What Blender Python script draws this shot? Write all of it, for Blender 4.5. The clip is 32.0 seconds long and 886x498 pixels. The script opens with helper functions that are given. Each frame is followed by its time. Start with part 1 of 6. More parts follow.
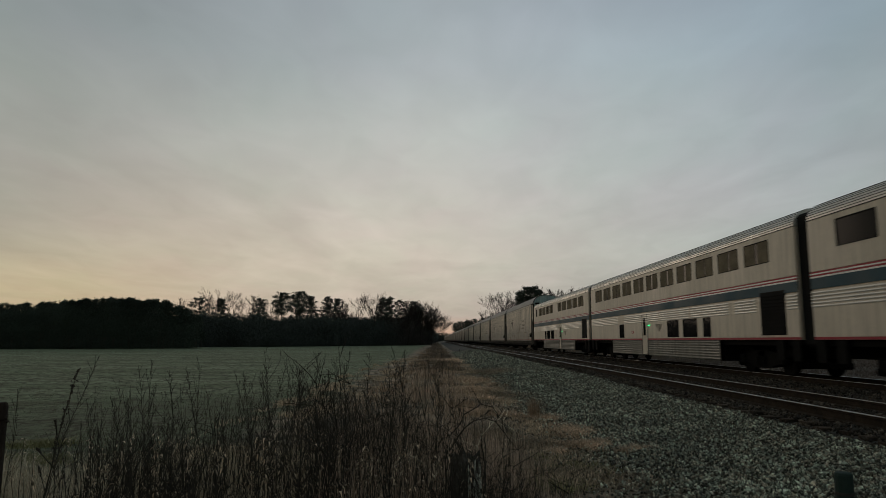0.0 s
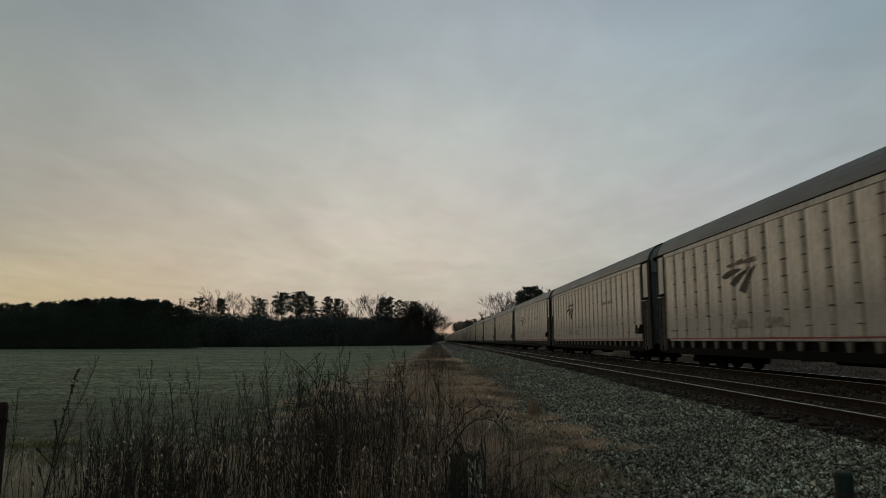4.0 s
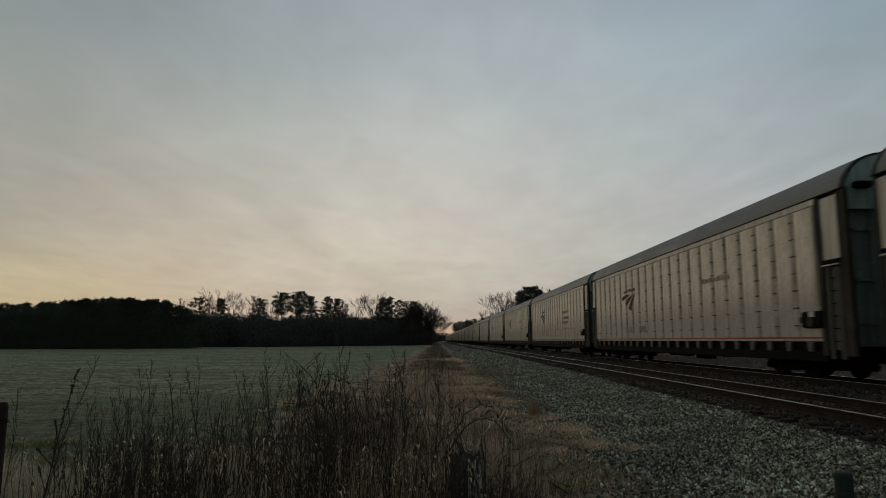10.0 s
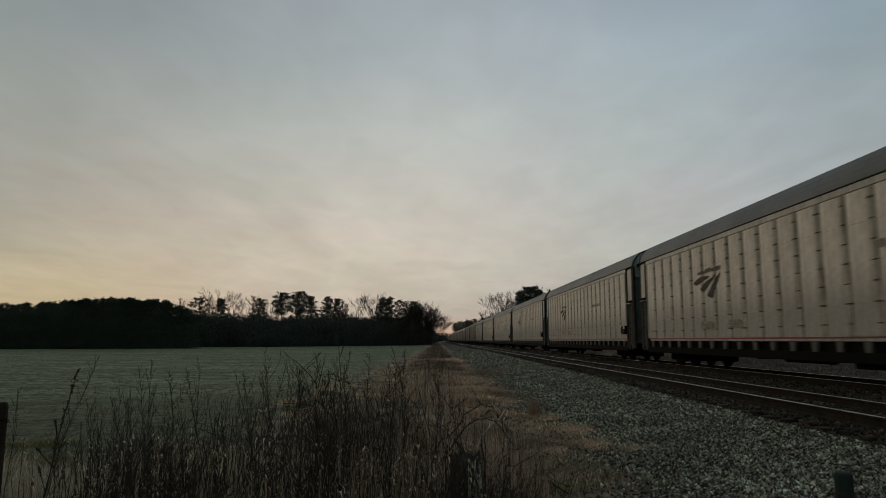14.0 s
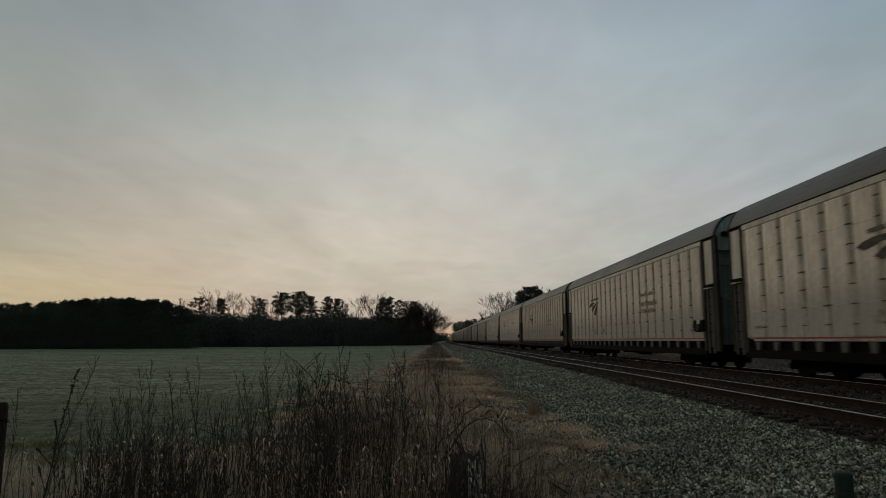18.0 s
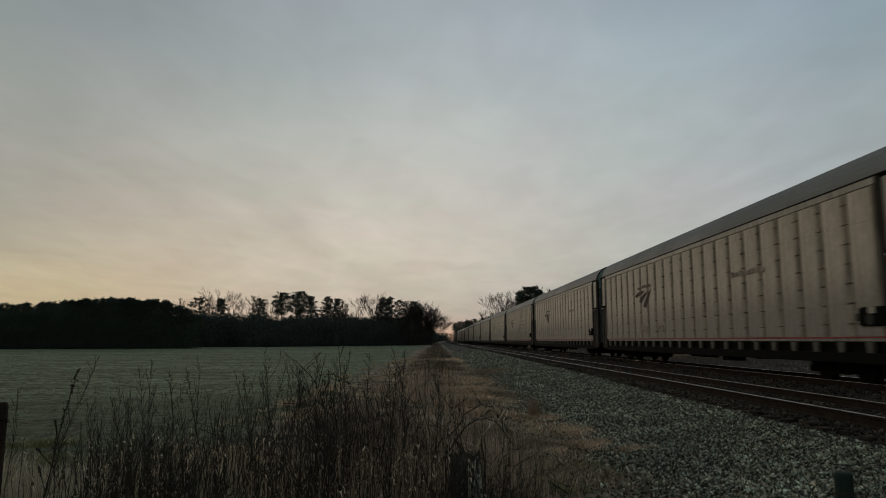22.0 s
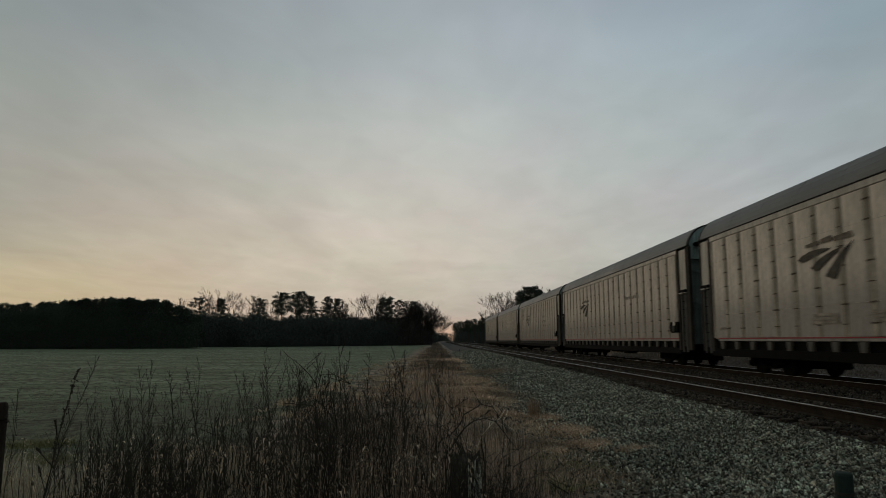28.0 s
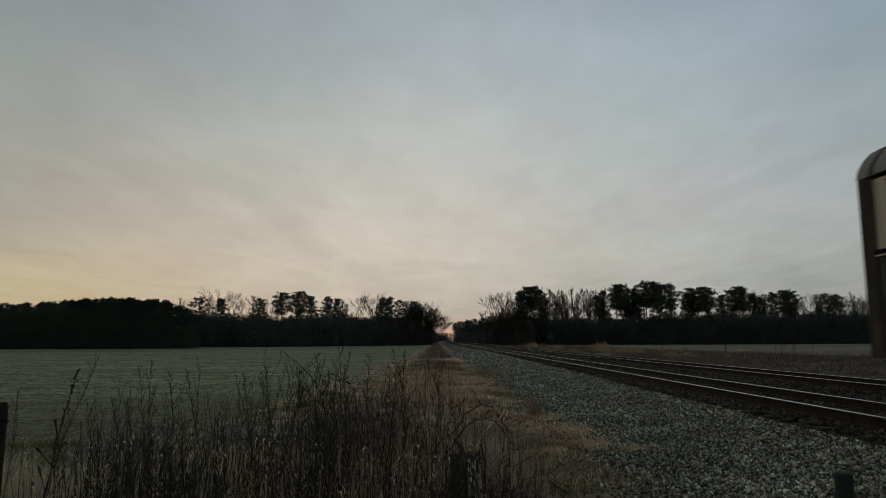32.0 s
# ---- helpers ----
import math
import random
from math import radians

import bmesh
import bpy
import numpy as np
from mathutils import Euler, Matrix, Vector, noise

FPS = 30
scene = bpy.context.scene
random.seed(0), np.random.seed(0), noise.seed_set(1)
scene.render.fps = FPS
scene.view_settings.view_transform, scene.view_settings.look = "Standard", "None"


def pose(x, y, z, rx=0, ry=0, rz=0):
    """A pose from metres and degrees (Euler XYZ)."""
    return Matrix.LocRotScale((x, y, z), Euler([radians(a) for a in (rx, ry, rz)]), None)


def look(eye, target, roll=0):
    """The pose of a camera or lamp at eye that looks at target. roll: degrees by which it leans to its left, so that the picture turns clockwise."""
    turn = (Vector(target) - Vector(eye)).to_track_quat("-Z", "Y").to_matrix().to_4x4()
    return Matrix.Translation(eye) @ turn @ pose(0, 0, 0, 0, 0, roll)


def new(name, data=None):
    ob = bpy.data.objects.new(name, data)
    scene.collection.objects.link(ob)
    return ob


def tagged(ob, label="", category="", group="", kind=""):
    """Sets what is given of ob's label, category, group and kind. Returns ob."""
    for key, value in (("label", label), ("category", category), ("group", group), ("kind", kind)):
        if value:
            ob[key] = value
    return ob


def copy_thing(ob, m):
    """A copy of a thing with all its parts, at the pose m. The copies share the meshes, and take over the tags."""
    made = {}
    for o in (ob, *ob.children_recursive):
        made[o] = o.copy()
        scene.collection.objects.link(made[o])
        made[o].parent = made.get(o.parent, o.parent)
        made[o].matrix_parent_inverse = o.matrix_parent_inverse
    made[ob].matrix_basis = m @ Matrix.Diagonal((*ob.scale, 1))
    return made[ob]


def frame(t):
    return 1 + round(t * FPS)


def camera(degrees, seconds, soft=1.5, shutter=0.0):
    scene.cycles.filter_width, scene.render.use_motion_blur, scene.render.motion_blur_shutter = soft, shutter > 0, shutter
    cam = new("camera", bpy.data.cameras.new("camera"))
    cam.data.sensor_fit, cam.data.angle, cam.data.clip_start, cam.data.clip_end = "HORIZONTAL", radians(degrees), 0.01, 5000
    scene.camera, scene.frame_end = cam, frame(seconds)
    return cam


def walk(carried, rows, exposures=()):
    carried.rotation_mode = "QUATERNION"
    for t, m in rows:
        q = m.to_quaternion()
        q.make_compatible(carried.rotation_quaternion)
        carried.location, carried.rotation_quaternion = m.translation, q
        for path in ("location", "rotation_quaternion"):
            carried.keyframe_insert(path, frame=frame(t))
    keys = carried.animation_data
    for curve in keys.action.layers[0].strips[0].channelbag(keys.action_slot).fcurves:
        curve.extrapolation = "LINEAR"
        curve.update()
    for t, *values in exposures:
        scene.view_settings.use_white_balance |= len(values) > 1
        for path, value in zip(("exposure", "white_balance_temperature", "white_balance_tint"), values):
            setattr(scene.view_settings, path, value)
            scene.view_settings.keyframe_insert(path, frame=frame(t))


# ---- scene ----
# ---------------------------------------------------------------- camera
EYE = (0.0, 0.0, 1.054)
YAW, PITCH, ROLL = radians(0.547), radians(7.963), 0.3
AIM = (EYE[0] + math.sin(YAW) * math.cos(PITCH), EYE[1] + math.cos(YAW) * math.cos(PITCH), EYE[2] + math.sin(PITCH))
cam = camera(68.34, 32.0, soft=0.5, shutter=0.18)
walk(cam, [(0.0, look(EYE, AIM, ROLL)), (32.0, look(EYE, AIM, ROLL))], exposures=[(0.0, 0.0), (32.0, 0.0)])

# ---------------------------------------------------------------- world and sun
SUN_AZ, SUN_EL = radians(-24.0), radians(2.5)


def make_world():
    w = bpy.data.worlds.new("dusk_sky")
    scene.world = w
    w.use_nodes = True
    nt = w.node_tree
    nt.nodes.clear()
    N, L = nt.nodes.new, nt.links.new
    out, bg = N("ShaderNodeOutputWorld"), N("ShaderNodeBackground")
    sky = N("ShaderNodeTexSky")
    sky.sky_type, sky.sun_disc = "NISHITA", False
    sky.sun_elevation, sky.sun_rotation = SUN_EL, SUN_AZ
    sky.dust_density, sky.air_density = 2.0, 1.0
    tc = N("ShaderNodeTexCoord")
    sep = N("ShaderNodeSeparateXYZ")
    L(tc.outputs["Generated"], sep.inputs[0])
    def vec(op, *args):
        r = N("ShaderNodeVectorMath")
        r.operation = op
        for i, v in enumerate(args):
            sock = r.inputs["Scale"] if op == "SCALE" and i == 1 else r.inputs[i]
            if isinstance(v, (tuple, float)):
                sock.default_value = v
            else:
                L(v, sock)
        return r.outputs["Value"] if op == "DOT_PRODUCT" else r.outputs[0]

    def ramp(sock, lo, hi, stops, smooth=False):
        m = N("ShaderNodeMapRange")
        m.inputs["From Min"].default_value, m.inputs["From Max"].default_value = lo, hi
        L(sock, m.inputs["Value"])
        r = N("ShaderNodeValToRGB")
        if smooth:
            r.color_ramp.interpolation = "B_SPLINE"
        el = r.color_ramp.elements
        at = [((p - lo) / (hi - lo), c) for p, c in stops]
        el[0].position, el[0].color = at[0][0], (*at[0][1], 1)
        el[1].position, el[1].color = at[-1][0], (*at[-1][1], 1)
        for p, c in at[1:-1]:
            el.new(p).color = (*c, 1)
        L(m.outputs[0], r.inputs[0])
        return r.outputs[0]

    way = tc.outputs["Generated"]
    # overcast deck: colour by height above the horizon
    deck = ramp(sep.outputs["Z"], 0.0, 1.0, [(0.0, (0.57, 0.35, 0.23)), (0.018, (0.53, 0.38, 0.285)), (0.036, (0.49, 0.42, 0.355)), (0.07, (0.51, 0.465, 0.395)), (0.12, (0.54, 0.507, 0.437)), (0.18, (0.525, 0.502, 0.455)),
                                             (0.26, (0.49, 0.495, 0.468)), (0.33, (0.455, 0.48, 0.467)), (0.40, (0.405, 0.448, 0.463)), (0.47, (0.368, 0.414, 0.442)), (1.0, (0.30, 0.335, 0.345))])
    # brightest over the sunset ahead, dimmer to the sides and behind
    lobe = ramp(vec("DOT_PRODUCT", way, (0.078, 0.971, 0.225)), -1.0, 1.0, [(-1.0, (0.50, 0.52, 0.50)), (0.55, (0.56, 0.58, 0.56)), (0.82, (0.77, 0.785, 0.785)), (0.92, (0.95, 0.955, 0.955)), (1.0, (1.07, 1.06, 1.05))])
    tint = ramp(sep.outputs["X"], -1.0, 1.0, [(-1.0, (1.0, 0.97, 0.90)), (-0.5, (0.985, 0.975, 0.93)), (0.0, (1.0, 1.0, 1.0)), (0.5, (0.88, 0.97, 1.06)), (1.0, (0.88, 0.95, 1.02))])
    low = vec("NORMALIZE", vec("MULTIPLY", way, (1.0, 1.0, 3.8)))
    glow = ramp(vec("DOT_PRODUCT", low, (-0.552, 0.800, 0.235)), 0.92, 1.0, [(0.92, (0, 0, 0)), (0.955, (0.0, 0.0, 0.0)), (0.985, (0.028, 0.023, 0.005)), (0.9995, (0.135, 0.110, 0.028))], True)
    warm = ramp(vec("DOT_PRODUCT", low, (-0.158, 0.861, 0.484)), 0.90, 1.0, [(0.90, (0, 0, 0)), (0.93, (0, 0, 0)), (0.98, (0.024, 0.014, 0.005)), (1.0, (0.036, 0.022, 0.008))], True)
    # a greyer bank low on the sky away from the sunset
    bank = ramp(vec("DOT_PRODUCT", low, (0.49, 0.852, 0.185)), 0.85, 1.0, [(0.85, (1, 1, 1)), (0.90, (1, 1, 1)), (0.97, (0.90, 0.91, 0.92)), (1.0, (0.84, 0.86, 0.88))], True)
    veil = ramp(vec("DOT_PRODUCT", way, (-0.47, 0.74, 0.48)), 0.8, 1.0, [(0.8, (1, 1, 1)), (0.88, (1, 1, 1)), (0.96, (0.945, 0.95, 0.965)), (1.0, (0.92, 0.93, 0.95))], True)
    # broken cloud texture on a flat deck far above
    dz = N("ShaderNodeMath")
    dz.operation = "ADD"
    L(sep.outputs["Z"], dz.inputs[0])
    dz.inputs[1].default_value = 0.11
    inv = N("ShaderNodeMath")
    inv.operation = "DIVIDE"
    inv.inputs[0].default_value = 1.0
    L(dz.outputs[0], inv.inputs[1])
    flat = vec("MULTIPLY", vec("SCALE", way, inv.outputs[0]), (1.0, 0.6, 0.0))

    def cloud(scale, detail, lo, hi, dist=0.3):
        n = N("ShaderNodeTexNoise")
        n.inputs["Scale"].default_value, n.inputs["Detail"].default_value, n.inputs["Roughness"].default_value = scale, detail, 0.5
        n.inputs["Distortion"].default_value = dist
        L(flat, n.inputs["Vector"])
        m = N("ShaderNodeMapRange")
        m.inputs["From Min"].default_value, m.inputs["From Max"].default_value = 0.3, 0.7
        m.inputs["To Min"].default_value, m.inputs["To Max"].default_value = lo, hi
        L(n.outputs[0], m.inputs["Value"])
        return m.outputs[0]

    sky_col = vec("ADD", vec("MULTIPLY", vec("MULTIPLY", vec("MULTIPLY", deck, lobe), tint), vec("MULTIPLY", bank, veil)), vec("ADD", glow, warm))
    hue = N("ShaderNodeMix")
    hue.data_type = "RGBA"
    L(cloud(2.1, 3.0, 0.0, 1.0), hue.inputs["Factor"])
    hue.inputs["A"].default_value, hue.inputs["B"].default_value = (1.014, 0.990, 1.008, 1), (0.978, 1.012, 0.998, 1)
    sky_col = vec("MULTIPLY", sky_col, hue.outputs["Result"])
    sky_col = vec("SCALE", vec("SCALE", sky_col, cloud(0.9, 4.0, 0.885, 1.085, 0.8)), cloud(4.5, 4.0, 0.955, 1.04, 0.6))
    cover = N("ShaderNodeMix")
    cover.data_type = "RGBA"
    cover.inputs["Factor"].default_value = 0.97
    L(vec("SCALE", sky.outputs[0], 0.08), cover.inputs["A"])
    L(sky_col, cover.inputs["B"])
    L(cover.outputs["Result"], bg.inputs["Color"])
    bg.inputs["Strength"].default_value = 1.0
    L(bg.outputs[0], out.inputs[0])


make_world()
sun = new("sun", bpy.data.lights.new("sun", "SUN"))
sun.data.energy, sun.data.angle, sun.data.color = 0.25, radians(18), (1.0, 0.80, 0.62)
sun.matrix_world = look((0, 0, 50), (-math.sin(SUN_AZ) * 50, -math.cos(SUN_AZ) * 50, 50 - 50 * math.tan(radians(9))))


# ---------------------------------------------------------------- materials
def mat(name, base, rough=0.8, var=0.25, scale=6.0, fine=60.0, bump=0.0, metal=0.0, second=None, mix_scale=1.5, stretch=(1, 1, 1), per_object=0.0,
        per_island=0.0, streak=0.0, spec=0.4, emit=0.0, film=None, tinted=False, skew=False):
    """A procedural surface: two scales of noise in the colour, optional second colour in patches, streaks down the side, fine bump."""
    m = bpy.data.materials.new(name)
    m.use_nodes = True
    nt = m.node_tree
    N, L = nt.nodes.new, nt.links.new
    b = nt.nodes["Principled BSDF"]
    b.inputs["Metallic"].default_value = metal
    b.inputs["Specular IOR Level"].default_value = spec
    tc = N("ShaderNodeTexCoord")
    mp = N("ShaderNodeMapping")
    mp.inputs["Scale"].default_value = stretch
    L(tc.outputs["Object"], mp.inputs[0])

    def noise_tex(sc, detail=4.0):
        n = N("ShaderNodeTexNoise")
        n.inputs["Scale"].default_value, n.inputs["Detail"].default_value = sc, detail
        L(mp.outputs[0], n.inputs["Vector"])
        return n

    def ranged(sock, lo, hi, a=0.3, c=0.7):
        r = N("ShaderNodeMapRange")
        r.inputs["From Min"].default_value, r.inputs["From Max"].default_value = a, c
        r.inputs["To Min"].default_value, r.inputs["To Max"].default_value = lo, hi
        L(sock, r.inputs["Value"])
        return r.outputs[0]

    def times(a, c):
        r = N("ShaderNodeMath")
        r.operation = "MULTIPLY"
        L(a, r.inputs[0])
        L(c, r.inputs[1])
        return r.outputs[0]

    coarse, grain = noise_tex(scale), noise_tex(fine, 3.0)
    val = times(ranged(coarse.outputs[0], 1 - var, 1 + var), ranged(grain.outputs[0], 1 - var * 0.6, 1 + var * 0.6))
    if per_object:
        oi = N("ShaderNodeObjectInfo")
        val = times(val, ranged(oi.outputs["Random"], 1 - per_object, 1 + per_object, 0, 1))
    if per_island:
        ge = N("ShaderNodeNewGeometry")
        pick = ge.outputs["Random Per Island"]
        if skew:
            # many dark pieces, few pale ones
            pw = N("ShaderNodeMath")
            pw.operation = "POWER"
            L(pick, pw.inputs[0])
            pw.inputs[1].default_value = 2.2
            val = times(val, ranged(pw.outputs[0], 0.14, 2.75, 0, 1))
        else:
            val = times(val, ranged(pick, 1 - per_island, 1 + per_island, 0, 1))
    if streak:
        ms = N("ShaderNodeMapping")
        ms.inputs["Scale"].default_value = (6.0, 6.0, 0.35)
        L(tc.outputs["Object"], ms.inputs[0])
        n = N("ShaderNodeTexNoise")
        n.inputs["Scale"].default_value, n.inputs["Detail"].default_value = 1.6, 5.0
        L(ms.outputs[0], n.inputs["Vector"])
        val = times(val, ranged(n.outputs[0], 1 - streak, 1 + streak * 0.4, 0.35, 0.65))
    col = None
    if second:
        mx = N("ShaderNodeMix")
        mx.data_type = "RGBA"
        mx.inputs["A"].default_value, mx.inputs["B"].default_value = (*base, 1), (*second, 1)
        L(ranged(noise_tex(mix_scale, 6.0).outputs[0], 0, 1, 0.42, 0.58), mx.inputs["Factor"])
        col = mx.outputs["Result"]
    if film:
        # a film of road grime with a ragged upper edge
        sp = N("ShaderNodeSeparateXYZ")
        L(tc.outputs["Object"], sp.inputs[0])
        edge = N("ShaderNodeMath")
        edge.operation = "MULTIPLY_ADD"
        L(noise_tex(0.8, 6.0).outputs[0], edge.inputs[0])
        edge.inputs[1].default_value = -2.2
        L(sp.outputs["Z"], edge.inputs[2])
        fx = N("ShaderNodeMix")
        fx.data_type = "RGBA"
        L(ranged(edge.outputs[0], 1.0, 0.0, 1.15, 2.2), fx.inputs["Factor"])
        fx.inputs["B"].default_value = (*film, 1)
        if col:
            L(col, fx.inputs["A"])
        else:
            fx.inputs["A"].default_value = (*base, 1)
        col = fx.outputs["Result"]
    sc = N("ShaderNodeVectorMath")
    sc.operation = "SCALE"
    sc.inputs[0].default_value = base
    if col:
        L(col, sc.inputs[0])
    L(val, sc.inputs["Scale"])
    if tinted:
        # each car carries its own brightness tint in its object colour
        info, tn = N("ShaderNodeObjectInfo"), N("ShaderNodeVectorMath")
        tn.operation = "MULTIPLY"
        L(sc.outputs[0], tn.inputs[0])
        L(info.outputs["Color"], tn.inputs[1])
        sc = tn
    L(sc.outputs[0], b.inputs["Base Color"])
    L(ranged(coarse.outputs[0], max(rough - 0.12, 0.03), min(rough + 0.12, 1.0)), b.inputs["Roughness"])
    if bump:
        bp = N("ShaderNodeBump")
        bp.inputs["Strength"].default_value, bp.inputs["Distance"].default_value = min(bump, 1.0), 0.02
        L(grain.outputs[0], bp.inputs["Height"])
        L(bp.outputs[0], b.inputs["Normal"])
    if emit:
        b.inputs["Emission Color"].default_value = (*base, 1)
        b.inputs["Emission Strength"].default_value = emit
    return m


def leaf_mat(name, base, var=0.35, rough=0.7):
    return mat(name, base, rough, var, 1.3, 9.0, per_island=0.35, per_object=0.15, spec=0.2)


# Bed coloured near black, giving the shade in gaps between the stones.
M_BALLAST = mat("shaded_ballast_bed", (0.045, 0.043, 0.035), 0.95, 0.6, 3.0, 26.0, bump=1.0, second=(0.022, 0.021, 0.018), mix_scale=9.0)
M_STONE = mat("ballast_stone", (0.285, 0.318, 0.256), 0.85, 0.35, 1.1, 90.0, per_island=0.97, skew=True, second=(0.225, 0.20, 0.152), mix_scale=11.0, bump=0.3)
# Rust stain, plus the shadow between the rails darkened into the colour.
M_RUSTSTONE = mat("shaded_rusty_stone", (0.082, 0.066, 0.052), 0.95, 0.35, 4.0, 60.0, per_island=0.85, second=(0.045, 0.039, 0.033), mix_scale=0.8)
M_TIE = mat("weathered_tie", (0.034, 0.026, 0.020), 0.95, 0.4, 3.0, 40.0, bump=0.8, stretch=(1, 6, 6), per_object=0.4, second=(0.055, 0.04, 0.03), spec=0.15)
M_RUST = mat("rusty_steel", (0.030, 0.022, 0.016), 0.95, 0.4, 5.0, 60.0, bump=0.5, spec=0.08)
M_RAILTOP = mat("polished_rail_head", (0.53, 0.54, 0.55), 0.38, 0.1, 3.0, 50.0, metal=1.0)
M_RACK = mat("off_white_rack_paint", (0.775, 0.665, 0.555), 0.6, 0.17, 0.8, 7.0, streak=0.16, per_object=0.06, second=(0.61, 0.525, 0.442), mix_scale=0.5, spec=0.25, film=(0.405, 0.360, 0.318), tinted=True)
M_RACKTRIM = mat("off_white_trim_paint", (0.50, 0.45, 0.38), 0.6, 0.15, 1.0, 22.0, streak=0.35, tinted=True)
# Streaked dark grey, well below the tone of the sill band.
M_STUB = mat("dark_grey_sill_paint", (0.145, 0.132, 0.113), 0.8, 0.3, 1.0, 22.0, streak=0.4, spec=0.12)
M_ROOF = mat("weathered_grey_roof", (0.178, 0.178, 0.173), 0.65, 0.14, 0.35, 12.0, second=(0.146, 0.146, 0.143), mix_scale=0.25)
# Top of the car end: paler than the doors, sky light put in the colour.
M_END = mat("skylit_end_paint", (0.29, 0.39, 0.385), 0.6, 0.25, 1.0, 20.0, streak=0.4)
M_DARK = mat("grimy_black_steel", (0.009, 0.009, 0.0085), 0.9, 0.4, 2.0, 30.0, bump=0.2, spec=0.03)
M_GREY = mat("grimy_grey_steel", (0.040, 0.039, 0.036), 0.85, 0.3, 2.0, 25.0, spec=0.15)
M_SEAM = mat("dirty_seam_steel", (0.46, 0.392, 0.318), 0.85, 0.25, 1.2, 14.0, streak=0.4, spec=0.15, tinted=True)
M_RED = mat("red_stripe_paint", (0.34, 0.040, 0.055), 0.6, 0.15, 1.0, 20.0, spec=0.15)
M_BLUE = mat("blue_stripe_paint", (0.028, 0.070, 0.092), 0.6, 0.12, 0.8, 20.0, spec=0.12)
M_WHITE = mat("white_stripe_paint", (0.72, 0.70, 0.67), 0.45, 0.08, 0.8, 20.0)
M_LOGO = mat("faded_black_decal", (0.100, 0.088, 0.074), 0.8, 0.5, 3.0, 16.0, spec=0.05)
M_LOGO2 = mat("faded_grey_decal", (0.32, 0.272, 0.225), 0.8, 0.45, 4.0, 25.0, spec=0.1)
# Lower car end: the same teal darkened for shade in the gap.
M_ENDDOOR = mat("shaded_blue_green_door", (0.14, 0.182, 0.178), 0.7, 0.3, 1.0, 20.0, streak=0.4, spec=0.15)
M_STRAWPALE = mat("bleached_grass", (0.60, 0.53, 0.395), 0.7, 0.35, 1.3, 9.0, per_island=0.6, spec=0.2)
M_STEELCAR = mat("stainless_car_side", (0.62, 0.54, 0.445), 0.55, 0.08, 0.5, 12.0, streak=0.2, spec=0.25)
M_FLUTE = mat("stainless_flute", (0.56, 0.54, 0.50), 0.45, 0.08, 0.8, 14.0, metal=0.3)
# Skirt fluting: much darker than the band and roof fluting, with streaks.
M_SKIRT = mat("dark_fluted_skirt", (0.20, 0.19, 0.168), 0.6, 0.2, 0.8, 14.0, streak=0.3, spec=0.2)
M_GASKET = mat("black_rubber_gasket", (0.011, 0.011, 0.011), 0.85, 0.2, 2.0, 20.0, spec=0.05)
M_CURTAIN = mat("beige_window_curtain", (0.20, 0.165, 0.118), 0.95, 0.25, 3.0, 20.0, spec=0.05)
M_GREENLAMP = mat("green_indicator_lamp", (0.03, 0.9, 0.28), 0.3, 0.0, emit=1.6)
M_BARK = mat("tree_bark", (0.075, 0.06, 0.05), 0.95, 0.3, 2.0, 14.0, bump=0.4)
M_TWIG = mat("bare_twig_bark", (0.038, 0.031, 0.027), 0.95, 0.3, 2.0, 14.0)
M_PINE = mat("pine_needles", (0.053, 0.068, 0.053), 0.8, 0.3, 0.5, 5.0, per_island=0.25, per_object=0.2, spec=0.1)
M_WOODS = mat("woodland_undergrowth", (0.064, 0.075, 0.068), 0.95, 0.35, 0.16, 0.9, per_island=0.15, spec=0.05)
M_TWIGMASS = mat("leafless_scrub_twigs", (0.085, 0.078, 0.070), 0.95, 0.35, 0.3, 2.0, per_island=0.3, spec=0.05)
M_BRUSH = leaf_mat("dry_brush", (0.14, 0.11, 0.083))
M_WEEDBED = mat("matted_dead_weeds", (0.50, 0.415, 0.28), 0.8, 0.4, 1.3, 9.0, per_island=0.9, spec=0.2)
M_DRY = leaf_mat("dry_grass", (0.54, 0.42, 0.295))
M_RUSSET = leaf_mat("russet_broom_grass", (0.40, 0.28, 0.19))
M_TUFT = leaf_mat("green_turf", (0.092, 0.106, 0.060))
M_STALK = mat("dead_weed_stalk", (0.040, 0.034, 0.026), 0.95, 0.35, 4.0, 30.0, per_island=0.4)
M_SEED = mat("dead_seed_head", (0.045, 0.034, 0.026), 0.95, 0.35, 9.0, 60.0, per_island=0.4)
M_BARBROWN = mat("faded_brown_lettering", (0.20, 0.165, 0.13), 0.85, 0.5, 4.0, 18.0, spec=0.08)
M_TEXTLINE = mat("dirty_joint_paint", (0.54, 0.46, 0.38), 0.85, 0.3, 2.0, 18.0, spec=0.1, tinted=True)
M_PALELEAF = mat("curled_dead_leaf", (0.44, 0.35, 0.25), 0.9, 0.3, 8.0, 40.0, per_island=0.7)
M_POST = mat("weathered_post_wood", (0.04, 0.029, 0.022), 0.9, 0.4, 2.0, 30.0, bump=0.6, stretch=(4, 4, 0.7), spec=0.15)
M_MARK = mat("grey_green_marker_plastic", (0.024, 0.040, 0.035), 0.7, 0.15, 4.0, 40.0, spec=0.1)


